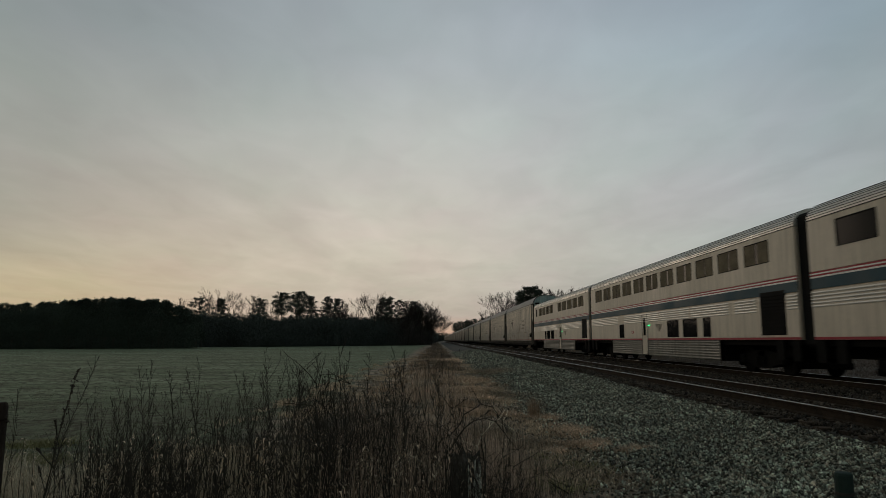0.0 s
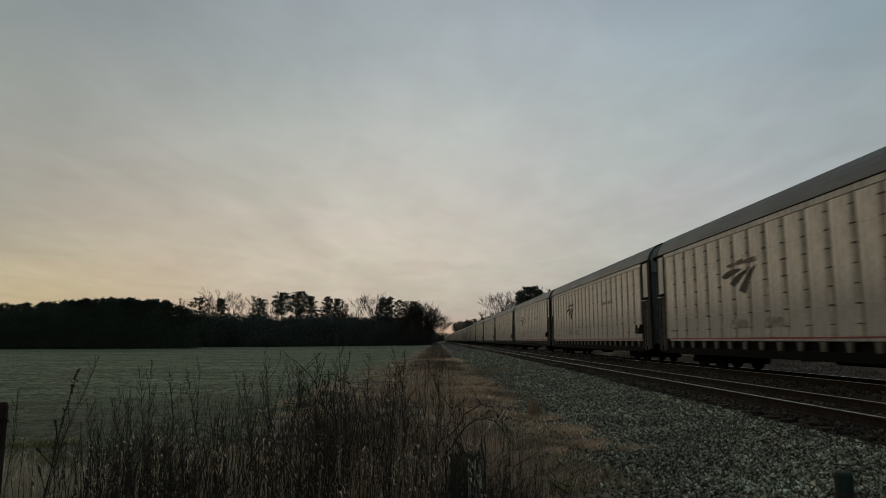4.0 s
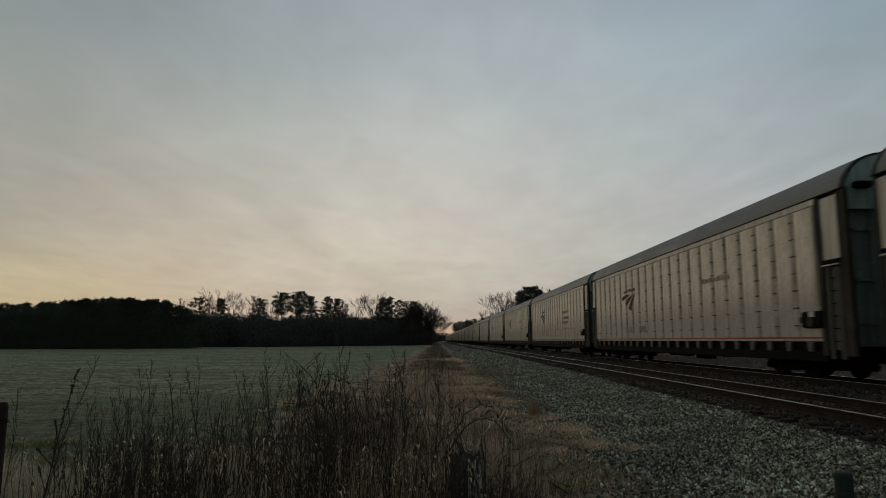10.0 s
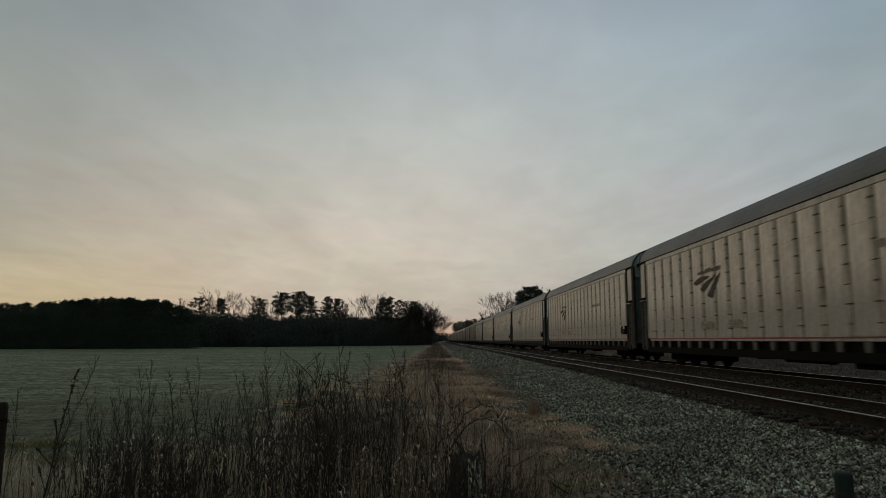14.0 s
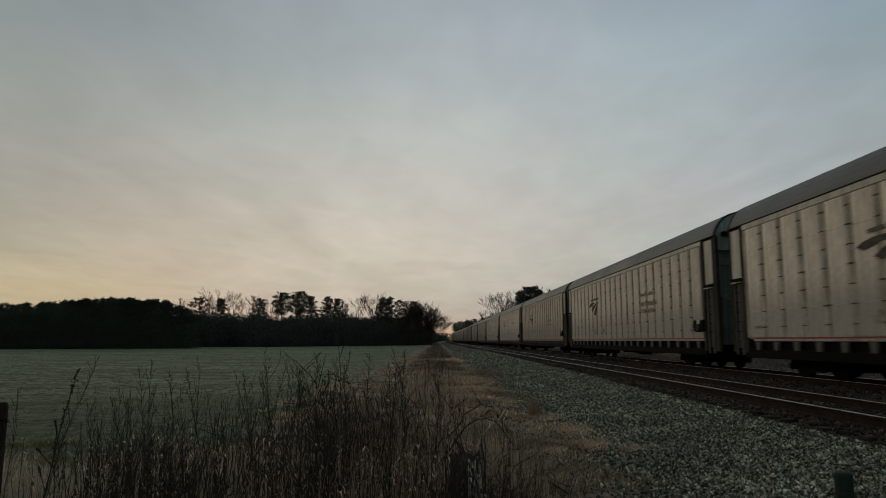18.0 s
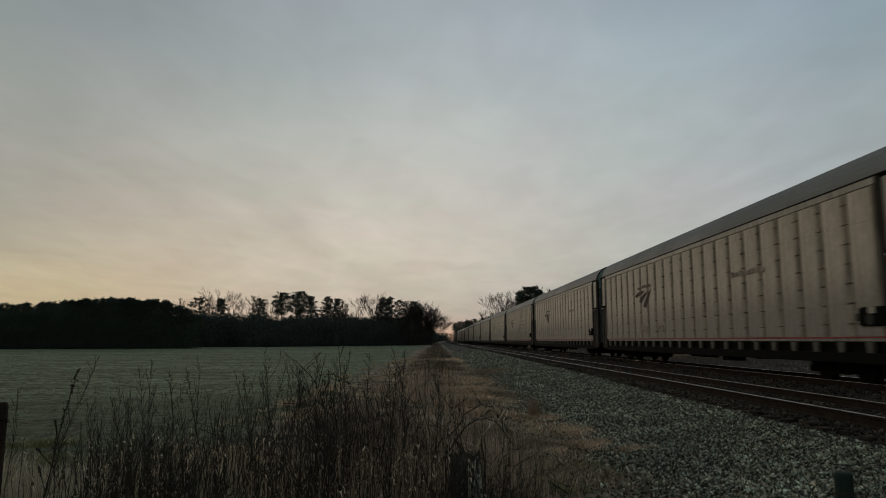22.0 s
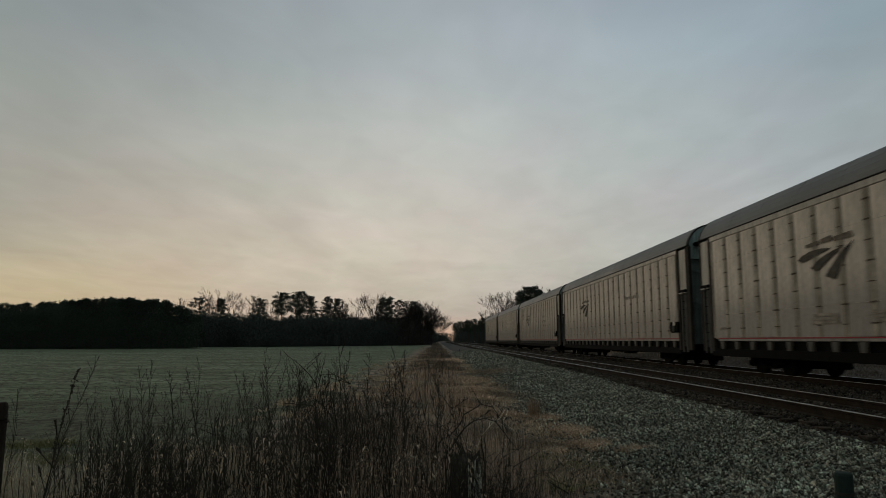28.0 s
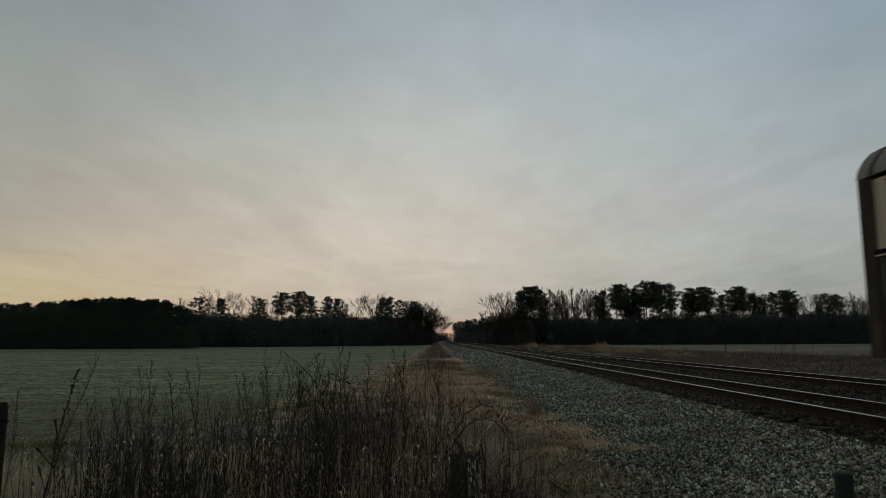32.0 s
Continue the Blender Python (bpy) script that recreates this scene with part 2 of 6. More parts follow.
def glass_mat():
    m = bpy.data.materials.new("tinted_window_glass")
    m.use_nodes = True
    b = m.node_tree.nodes["Principled BSDF"]
    b.inputs["Base Color"].default_value = (0.012, 0.012, 0.013, 1)
    b.inputs["Roughness"].default_value = 0.12
    b.inputs["IOR"].default_value = 1.08
    return m


M_GLASS = glass_mat()


def ground_mat():
    m = bpy.data.materials.new("field_and_verge")
    m.use_nodes = True
    nt = m.node_tree
    N, L = nt.nodes.new, nt.links.new
    b = nt.nodes["Principled BSDF"]
    b.inputs["Roughness"].default_value, b.inputs["Specular IOR Level"].default_value = 0.95, 0.15
    tc = N("ShaderNodeTexCoord")
    sep = N("ShaderNodeSeparateXYZ")
    L(tc.outputs["Object"], sep.inputs[0])

    def tex(sc, detail=5.0, stretch=None):
        n = N("ShaderNodeTexNoise")
        n.inputs["Scale"].default_value, n.inputs["Detail"].default_value = sc, detail
        if stretch:
            mp = N("ShaderNodeMapping")
            mp.inputs["Scale"].default_value = stretch
            mp.inputs["Rotation"].default_value = (0, 0, radians(28))
            L(tc.outputs["Object"], mp.inputs[0])
            L(mp.outputs[0], n.inputs["Vector"])
        else:
            L(tc.outputs["Object"], n.inputs["Vector"])
        return n.outputs[0]

    def ranged(sock, lo, hi, a=0.3, c=0.7):
        r = N("ShaderNodeMapRange")
        r.interpolation_type = "SMOOTHSTEP"
        r.inputs["From Min"].default_value, r.inputs["From Max"].default_value = a, c
        r.inputs["To Min"].default_value, r.inputs["To Max"].default_value = lo, hi
        L(sock, r.inputs["Value"])
        return r.outputs[0]

    def math_node(op, a, c):
        r = N("ShaderNodeMath")
        r.operation = op
        for i, v in enumerate((a, c)):
            if isinstance(v, (int, float)):
                r.inputs[i].default_value = v
            else:
                L(v, r.inputs[i])
        return r.outputs[0]

    def mix(f, a, c):
        r = N("ShaderNodeMix")
        r.data_type = "RGBA"
        L(f, r.inputs["Factor"])
        for k, v in (("A", a), ("B", c)):
            if isinstance(v, tuple):
                r.inputs[k].default_value = (*v, 1)
            else:
                L(v, r.inputs[k])
        return r.outputs["Result"]

    green = mix(ranged(tex(0.05, 4.0, (1, 5, 1)), 0, 1, 0.35, 0.65), (0.168, 0.208, 0.124), (0.242, 0.285, 0.185))
    green = mix(ranged(tex(0.5, 8.0, (1, 2.5, 1)), 0, 0.6, 0.46, 0.64), green, (0.085, 0.078, 0.048))
    green = mix(ranged(tex(4.0, 9.0), 0, 0.85, 0.48, 0.60), green, (0.055, 0.056, 0.034))
    dry = mix(ranged(tex(0.9, 6.0), 0, 1, 0.42, 0.6), (0.37, 0.285, 0.212), (0.155, 0.128, 0.095))
    dirt = mix(ranged(tex(1.7, 6.0), 0, 1, 0.48, 0.6), dry, (0.085, 0.076, 0.062))
    wob = math_node("ADD", sep.outputs["X"], math_node("MULTIPLY", math_node("SUBTRACT", tex(0.35, 4.0), 0.5), 4.0))
    to_verge = ranged(wob, 0, 1, -4.2, -2.6)
    green = mix(math_node("MULTIPLY", ranged(wob, 0, 0.8, -16.0, -8.0), ranged(sep.outputs["Y"], 1.0, 0.0, 12.0, 30.0)), green, mix(ranged(tex(3.0, 7.0), 0, 1, 0.42, 0.6), (0.105, 0.115, 0.072), (0.052, 0.048, 0.033)))
    c = mix(to_verge, green, dirt)
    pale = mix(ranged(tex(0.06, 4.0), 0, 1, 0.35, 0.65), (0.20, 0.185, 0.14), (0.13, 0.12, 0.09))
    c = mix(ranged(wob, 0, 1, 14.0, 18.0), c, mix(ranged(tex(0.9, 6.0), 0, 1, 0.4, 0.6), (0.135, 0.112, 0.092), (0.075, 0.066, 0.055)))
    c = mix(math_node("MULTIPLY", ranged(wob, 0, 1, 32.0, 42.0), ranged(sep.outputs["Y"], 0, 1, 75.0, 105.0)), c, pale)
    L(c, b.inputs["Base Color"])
    bp = N("ShaderNodeBump")
    bp.inputs["Strength"].default_value, bp.inputs["Distance"].default_value = 1.0, 0.11
    L(tex(7.0, 9.0), bp.inputs["Height"])
    L(bp.outputs[0], b.inputs["Normal"])
    return m


M_FIELD = ground_mat()


# ---------------------------------------------------------------- mesh tools
class Geo:
    """Collects vertices and faces for one mesh."""

    def __init__(self):
        self.v, self.f, self.smooth = [], [], False

    def add(self, verts, faces):
        n = len(self.v)
        self.v += [tuple(p) for p in verts]
        self.f += [tuple(i + n for i in q) for q in faces]
        return self

    def box(self, x0, x1, y0, y1, z0, z1, c=0.0):
        """A box; c chamfers its four upright and along edges a little (an eight-sided section along y)."""
        if c <= 0:
            v = [(x, y, z) for x in (x0, x1) for y in (y0, y1) for z in (z0, z1)]
            return self.add(v, [(0, 1, 3, 2), (4, 6, 7, 5), (0, 4, 5, 1), (2, 3, 7, 6), (0, 2, 6, 4), (1, 5, 7, 3)])
        prof = [(x0 + c, z0), (x1 - c, z0), (x1, z0 + c), (x1, z1 - c), (x1 - c, z1), (x0 + c, z1), (x0, z1 - c), (x0, z0 + c)]
        return self.prism(prof, y0, y1)

    def prism(self, prof, y0, y1, caps=True):
        """A section given in x, z (counter-clockwise seen from -y), drawn along y."""
        n = len(prof)
        v = [(x, y0, z) for x, z in prof] + [(x, y1, z) for x, z in prof]
        f = [(i, (i + 1) % n, n + (i + 1) % n, n + i) for i in range(n)]
        if caps:
            f += [tuple(range(n - 1, -1, -1)), tuple(range(n, 2 * n))]
        return self.add(v, f)

    def slab(self, prof, x0, x1):
        """A section given in y, z, drawn along x."""
        n = len(prof)
        v = [(x0, y, z) for y, z in prof] + [(x1, y, z) for y, z in prof]
        f = [(i, (i + 1) % n, n + (i + 1) % n, n + i) for i in range(n)]
        return self.add(v, f + [tuple(range(n - 1, -1, -1)), tuple(range(n, 2 * n))])

    def tube(self, pts, radii, sides=6, cap=True):
        pts = [Vector(p) for p in pts]
        if not hasattr(radii, "__len__"):
            radii = [radii] * len(pts)
        rings = []
        for i, p in enumerate(pts):
            d = (pts[min(i + 1, len(pts) - 1)] - pts[max(i - 1, 0)]).normalized()
            a = d.cross(Vector((0, 0, 1)) if abs(d.z) < 0.9 else Vector((1, 0, 0))).normalized()
            b = d.cross(a)
            rings += [p + float(radii[i]) * (math.cos(2 * math.pi * k / sides) * a + math.sin(2 * math.pi * k / sides) * b) for k in range(sides)]
        f = [(r * sides + k, r * sides + (k + 1) % sides, (r + 1) * sides + (k + 1) % sides, (r + 1) * sides + k)
             for r in range(len(pts) - 1) for k in range(sides)]
        if cap:
            f += [tuple(range(sides - 1, -1, -1)), tuple(range((len(pts) - 1) * sides, len(pts) * sides))]
        return self.add(rings, f)

    def disc(self, x, y, z, r, x1, sides=20):
        """A round plate on an axis along x."""
        return self.slab([(y + r * math.cos(2 * math.pi * k / sides), z + r * math.sin(2 * math.pi * k / sides)) for k in range(sides)], x, x1)

    def mesh(self, name, m):
        me = bpy.data.meshes.new(name)
        me.from_pydata(self.v, [], self.f)
        me.materials.append(m)
        if self.smooth:
            me.shade_smooth()
        me.update()
        return me


def part(name, geo, m, parent=None, label="", at=None):
    """One mesh object under a thing or a part."""
    ob = new(name, geo if isinstance(geo, bpy.types.Mesh) else geo.mesh(name, m))
    if parent:
        ob.parent = parent
    if at:
        ob.location = at
    if label:
        ob["label"] = label
    return ob


def raw(name, verts, faces, m, parent=None):
    """A large mesh from numpy arrays: verts (n, 3), faces (k, 3 or 4)."""
    me = bpy.data.meshes.new(name)
    k = faces.shape[1]
    me.vertices.add(len(verts))
    me.vertices.foreach_set("co", np.ascontiguousarray(verts, dtype=np.float32).ravel())
    me.loops.add(faces.size)
    me.loops.foreach_set("vertex_index", np.ascontiguousarray(faces, dtype=np.int32).ravel())
    me.polygons.add(len(faces))
    me.polygons.foreach_set("loop_start", np.arange(len(faces), dtype=np.int32) * k)
    me.update(calc_edges=True)
    me.shade_flat()
    me.materials.append(m)
    ob = new(name, me)
    if parent:
        ob.parent = parent
    return ob


def blades(rng, base, height, width, lean, bend=0.5):
    """Grass blades: two triangles' worth each (a tapered bent strip of three vertices above two). base (n, 3)."""
    n = len(base)
    az = rng.uniform(0, 2 * np.pi, n)
    side = np.stack([np.cos(az), np.sin(az), np.zeros(n)], 1) * width[:, None] * 0.5
    to = rng.uniform(0, 2 * np.pi, n)
    out = np.stack([np.cos(to), np.sin(to), np.zeros(n)], 1) * (lean * height)[:, None]
    up = np.zeros((n, 3))
    up[:, 2] = height
    mid = base + out * 0.3 * (1 - bend * 0.4) + up * 0.6
    top = base + out + up
    v = np.stack([base - side, base + side, mid + side * 0.7, mid - side * 0.7, top], 1).reshape(-1, 3)
    i = np.arange(n)[:, None] * 5
    f = np.concatenate([i + np.array([[0, 1, 2]]), i + np.array([[0, 2, 3]]), i + np.array([[3, 2, 4]])], 0)
    return v, f


def clumps(rng, centers, radius, count, size, flat=1.0, upright=False):
    """Loose triangles (leaf or needle sprays) in balls round the centres."""
    n = len(centers) * count
    c = np.repeat(centers, count, 0)
    d = rng.normal(size=(n, 3))
    d /= np.linalg.norm(d, axis=1)[:, None]
    d *= (rng.uniform(0, 1, n) ** 0.45)[:, None] * np.repeat(np.broadcast_to(radius, (len(centers),)), count)[:, None]
    d[:, 2] *= flat
    p = c + d
    a, b = rng.normal(size=(n, 3)), rng.normal(size=(n, 3))
    if upright:
        a *= (0.22, 0.22, 1.8)
        b *= (1.0, 1.0, 0.3)
    size = np.repeat(np.broadcast_to(size, (len(centers),)), count)
    a *= (size * rng.uniform(0.5, 1.3, n) / np.linalg.norm(a, axis=1))[:, None]
    b *= (size * 0.6 * rng.uniform(0.5, 1.3, n) / np.linalg.norm(b, axis=1))[:, None]
    v = np.stack([p - a, p + a, p + b], 1).reshape(-1, 3)
    return v, np.arange(n * 3).reshape(-1, 3)


def joined(sets):
    vs, fs, o = [], [], 0
    for v, f in sets:
        vs.append(v)
        fs.append(f + o)
        o += len(v)
    return np.concatenate(vs), np.concatenate(fs)


# ---------------------------------------------------------------- ground, bed and tracks
LANE_X = (7.10, 11.93)          # track centres
FAR, BACK = 1150.0, -1150.0
PROFILE_X = [-3000, -60, -9, -3.5, -0.5, 2.0, 5.6, 15.0, 17.2, 20.0, 30, 80, 150, 400, 3000]
PROFILE_Z = [-1.0, -0.95, -0.85, -0.68, -0.58, -0.56, -0.62, -0.62, -0.75, -0.60, -0.35, 0.05, 0.75, 0.9, 1.0]


def ground_z(x, y):
    z = np.interp(x, PROFILE_X, PROFILE_Z)
    rough_w = np.clip(1 - np.abs(x - 8) / 4000, 0, 1)
    return z + rough_w * (0.035 * np.sin(x * 0.9 + 1.3 * np.sin(y * 0.23)) * np.sin(y * 0.61 + 0.4) + 0.02 * np.sin(x * 2.3 + y * 1.7))


def make_ground():
    xs = np.unique(np.concatenate([np.linspace(-3000, -120, 20), np.linspace(-120, -12, 55), np.linspace(-12, 20, 129), np.linspace(20, 200, 60), np.linspace(200, 3000, 16)]))
    ys = np.unique(np.concatenate([np.linspace(-3000, -40, 16), np.linspace(-40, 0, 16), np.linspace(0, 40, 120), np.linspace(40, 320, 120), np.linspace(320, 3500, 25)]))
    gx, gy = np.meshgrid(xs, ys)
    v = np.stack([gx.ravel(), gy.ravel(), ground_z(gx, gy).ravel()], 1)
    w = len(xs)
    i = (np.arange(len(ys) - 1)[:, None] * w + np.arange(w - 1)[None, :]).ravel()
    ob = raw("ground", v, np.stack([i, i + 1, i + w + 1, i + w], 1), M_FIELD)
    ob.data.shade_smooth()
    tagged(ob, "green winter field with a dry grassy verge beside the railway", "ground", kind="structure")


make_ground()
BED = [(2.1, -0.60), (3.4, -0.46), (5.0, -0.315), (5.55, -0.275), (5.9, -0.245), (8.7, -0.225), (9.5, -0.30), (10.2, -0.225), (13.6, -0.225), (14.3, -0.32), (16.6, -0.70)]


def bed_z(x):
    return np.interp(x, [p[0] for p in BED], [p[1] for p in BED])


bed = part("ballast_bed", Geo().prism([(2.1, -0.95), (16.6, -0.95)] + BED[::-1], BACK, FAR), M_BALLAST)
tagged(bed, "crushed-stone ballast bed under the two tracks, coloured dark as gap shade", "ballast", kind="structure")


def rail_profile(cx):
    half = [(0.07, -0.172), (0.07, -0.160), (0.012, -0.135), (0.010, -0.045), (0.036, -0.032), (0.037, -0.008), (0.028, 0.0)]
    return [(cx + x, z) for x, z in half] + [(cx - x, z) for x, z in reversed(half)]


def make_track(cx):
    tr = new("railway_track")
    tr.location = (cx, 0, 0)
    tagged(tr, "railway track of rusty steel rails on weathered wooden ties", "track", "pair of tracks", "structure")
    for s in (-0.7525, 0.7525):
        r = part("rail", Geo().prism(rail_profile(s), BACK, FAR), M_RUST, tr, "rusty steel rail")
        part("rail_head", Geo().box(s - 0.033, s + 0.033, BACK, FAR, 0.0005, 0.005), M_RAILTOP, r, "bright worn running surface")
    tie = Geo()
    c = 0.014
    tie.slab([(-0.115 + c, -0.36), (0.115 - c, -0.36), (0.115, -0.36 + c), (0.115, -0.19 - c), (0.115 - c, -0.19), (-0.115 + c, -0.19), (-0.115, -0.19 - c), (-0.115, -0.36 + c)], -1.33, 1.33)
    tie_mesh = tie.mesh("tie", M_TIE)
    plate = Geo()
    for s in (-0.7525, 0.7525):
        plate.box(s - 0.17, s + 0.17, -0.09, 0.09, -0.189, -0.171)
        for dx in (-0.095, 0.095):
            plate.box(s + dx - 0.012, s + dx + 0.012, -0.04, -0.016, -0.172, -0.148)
    plate_mesh = plate.mesh("tie_plate", M_RUST)
    rng = np.random.default_rng(int(cx * 10))
    step = 0.5
    near = [k for k in range(400) if 4.5 < k * step < 70]
    for k in near:
        t = part("tie", tie_mesh, None, tr, at=(float(rng.normal(0, 0.055)), k * step + float(rng.normal(0, 0.025)), float(rng.normal(-0.008, 0.012))))
        t.rotation_euler.z = float(rng.normal(0, 0.014))
        part("tie_plate", plate_mesh, None, t)
    rest = Geo()
    for k in range(-60, 1000):
        if k not in near and -30 < k * step < 500:
            rest.box(-1.3, 1.3, k * step - 0.115, k * step + 0.115, -0.34, -0.19)
    tagged(part("far_ties", rest, M_TIE, tr), kind="stuff")
    return tr


for lane in LANE_X:
    make_track(lane)


def make_stones():
    rng = np.random.default_rng(4)
    sets = []
    corner = np.array([(1, 0, 0), (-1, 0, 0), (0, 1, 0), (0, -1, 0), (0, 0, 1), (0, 0, -1)], float)
    sides = np.array([(0, 2, 4), (2, 1, 4), (1, 3, 4), (3, 0, 4), (2, 0, 5), (1, 2, 5), (3, 1, 5), (0, 3, 5)])

    def scatter(x0, x1, y0, y1, density, size, thin=0.0, lift=0.0):
        n = int((x1 - x0) * (y1 - y0) * density)
        x, y = rng.uniform(x0, x1, n), rng.uniform(y0, y1, n)
        if thin:
            keep = rng.uniform(0, 1, n) < np.clip((x - x0) / thin, 0.04, 1) ** 1.6
            x, y = x[keep], y[keep]
            n = len(x)
        z = np.maximum(bed_z(x), ground_z(x, y)) + rng.uniform(-0.3, 1.25, n) * size + lift
        q = rng.normal(size=(n, 4))
        q /= np.linalg.norm(q, axis=1)[:, None]
        w, a, b, c = q.T
        R = np.stack([1 - 2 * (b * b + c * c), 2 * (a * b - c * w), 2 * (a * c + b * w), 2 * (a * b + c * w), 1 - 2 * (a * a + c * c), 2 * (b * c - a * w),
                      2 * (a * c - b * w), 2 * (b * c + a * w), 1 - 2 * (a * a + b * b)], 1).reshape(n, 3, 3)
        local = (corner[None] + rng.uniform(-0.42, 0.42, (n, 6, 3))) * (size * 0.62 * rng.uniform(0.45, 1.5, n) ** 1.1)[:, None, None] * rng.uniform(0.45, 1.1, (n, 1, 3))
        v = np.einsum("nij,nkj->nki", R, local) + np.stack([x, y, z], 1)[:, None]
        sets.append((v.reshape(-1, 3), (np.arange(n)[:, None, None] * 6 + sides[None]).reshape(-1, 3)))

    scatter(1.5, 5.62, 4.2, 7.5, 2300, 0.030, 1.5)
    scatter(1.6, 5.62, 7.5, 12, 1900, 0.030, 1.4)
    scatter(1.6, 5.62, 12, 22, 1200, 0.036, 1.3)
    scatter(1.9, 5.8, 22, 45, 480, 0.048, 1.2)
    scatter(1.8, 5.8, 45, 90, 90, 0.085, 0.5)
    scatter(13.4, 17.0, 12, 60, 40, 0.09)
    scatter(0.6, 2.2, 4.2, 7.0, 190, 0.026)
    v, f = joined(sets)
    tagged(raw("ballast_stones", v, f, M_STONE), "loose grey crushed stones heaped along the track shoulder", "gravel", kind="stuff")
    sets.clear()
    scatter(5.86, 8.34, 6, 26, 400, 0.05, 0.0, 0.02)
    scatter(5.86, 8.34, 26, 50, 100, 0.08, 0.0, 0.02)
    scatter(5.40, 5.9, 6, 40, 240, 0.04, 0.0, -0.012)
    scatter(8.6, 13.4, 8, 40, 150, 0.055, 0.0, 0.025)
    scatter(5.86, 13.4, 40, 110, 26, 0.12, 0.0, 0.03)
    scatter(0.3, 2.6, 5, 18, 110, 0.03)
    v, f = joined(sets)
    tagged(raw("fouled_ballast_stones", v, f, M_RUSTSTONE), "rust-stained stones packed between the ties, shadow darkened into their colour", "gravel", kind="stuff")



# ---------------------------------------------------------------- the train
TRAIN_X = LANE_X[1]
SPEED = 31.013


def wheel_mesh():
    g = Geo()
    g.disc(-0.78, 0, 0.46, 0.46, -0.66, 24)
    g.disc(-0.64, 0, 0.46, 0.50, -0.665, 24)
    g.disc(-0.82, 0, 0.46, 0.14, -0.78, 12)
    return g.mesh("wheel", M_DARK)


WHEEL = wheel_mesh()


def make_bogie(parent, y, base=1.75):
    g = Geo()
    h = base / 2
    # cast side frame with sloping ends, bolster and springs
    for s in (-1, 1):
        x0, x1 = sorted((s * 0.86, s * 1.0))
        g.slab([(-h - 0.28, 0.40), (-h + 0.2, 0.36), (-0.42, 0.20), (0.42, 0.20), (h - 0.2, 0.36), (h + 0.28, 0.40), (h + 0.28, 0.60), (0.5, 0.78), (-0.5, 0.78), (-h - 0.28, 0.60)], x0, x1)
        for a in (-h, h):
            g.box(x0 - 0.06, x1 + 0.06, a - 0.15, a + 0.15, 0.33, 0.62, 0.03)
        for a in (-0.2, 0, 0.2):
            g.tube([(s * 1.02, a, 0.28), (s * 1.02, a, 0.58)], 0.075, 8)
    g.box(-1.0, 1.0, -0.22, 0.22, 0.55, 0.80, 0.04)
    # brake beams and rigging between the wheels
    for a in (-h - 0.52, -0.36, 0.36, h + 0.52):
        g.box(-0.92, 0.92, a - 0.06, a + 0.06, 0.24, 0.42, 0.02)
        for x in (-0.78, 0.78):
            g.box(x - 0.07, x + 0.07, a - 0.10, a + 0.10, 0.22, 0.66, 0.02)
    b = part("bogie", g, M_DARK, parent, at=(0, y, 0))
    for a in (-h, h):
        for s in (0, 180):
            w = part("wheel", WHEEL, None, b, at=(0, a, 0))
            w.rotation_euler.z = radians(s)
        part("axle", Geo().tube([(-0.66, a, 0.46), (0.66, a, 0.46)], 0.08, 8), M_DARK, b)
    return b


M_BAND = mat("dusty_white_band", (0.42, 0.385, 0.335), 0.7, 0.2, 1.0, 22.0, streak=0.3, spec=0.15, tinted=True)
M_CLIP = mat("dirty_brown_clamp", (0.12, 0.095, 0.072), 0.9, 0.3, 3.0, 20.0, spec=0.1)
M_STILE = mat("grimy_ladder_paint", (0.085, 0.080, 0.074), 0.85, 0.3, 1.5, 20.0, streak=0.4, spec=0.1)
M_CORNER = mat("grimy_brown_corner_steel", (0.060, 0.050, 0.042), 0.9, 0.3, 1.5, 20.0, streak=0.4, spec=0.08)
M_LEAF = mat("dull_grey_corner_paint", (0.10, 0.102, 0.098), 0.8, 0.25, 1.0, 20.0, streak=0.4, spec=0.15, tinted=True)
ROOF_ARC = [(1.53, 5.02), (1.50, 5.17), (1.43, 5.34), (1.30, 5.54), (1.12, 5.72), (0.88, 5.85), (0.60, 5.93), (0.30, 5.96)]
RACK_ROOF = ROOF_ARC + [(0, 5.965)] + [(-x, z) for x, z in reversed(ROOF_ARC)]
PITCH_P = 1.1235
PANELS = 22
Y_FAR = 25.84                   # length of the floor
SIDE_0 = 0.51                   # the panelled side begins and ends here
SIDE_1 = SIDE_0 + PANELS * PITCH_P
END_0, END_1 = -0.90, 26.42     # the two arched ends


# three curved blades of the faded emblem, as outlines in y, z
BLADES = (((19.35, 3.37), (19.12, 3.27), (18.50, 3.39), (17.74, 3.52), (18.20, 3.565), (18.70, 3.55), (19.12, 3.47)),
          ((18.72, 3.08), (18.42, 2.97), (17.92, 3.20), (17.28, 3.49), (17.66, 3.44), (18.10, 3.345), (18.48, 3.21)),
          ((18.06, 2.80), (17.66, 2.67), (17.36, 3.02), (17.06, 3.36), (16.78, 3.60), (17.24, 3.40), (17.58, 3.19), (17.86, 2.98)))


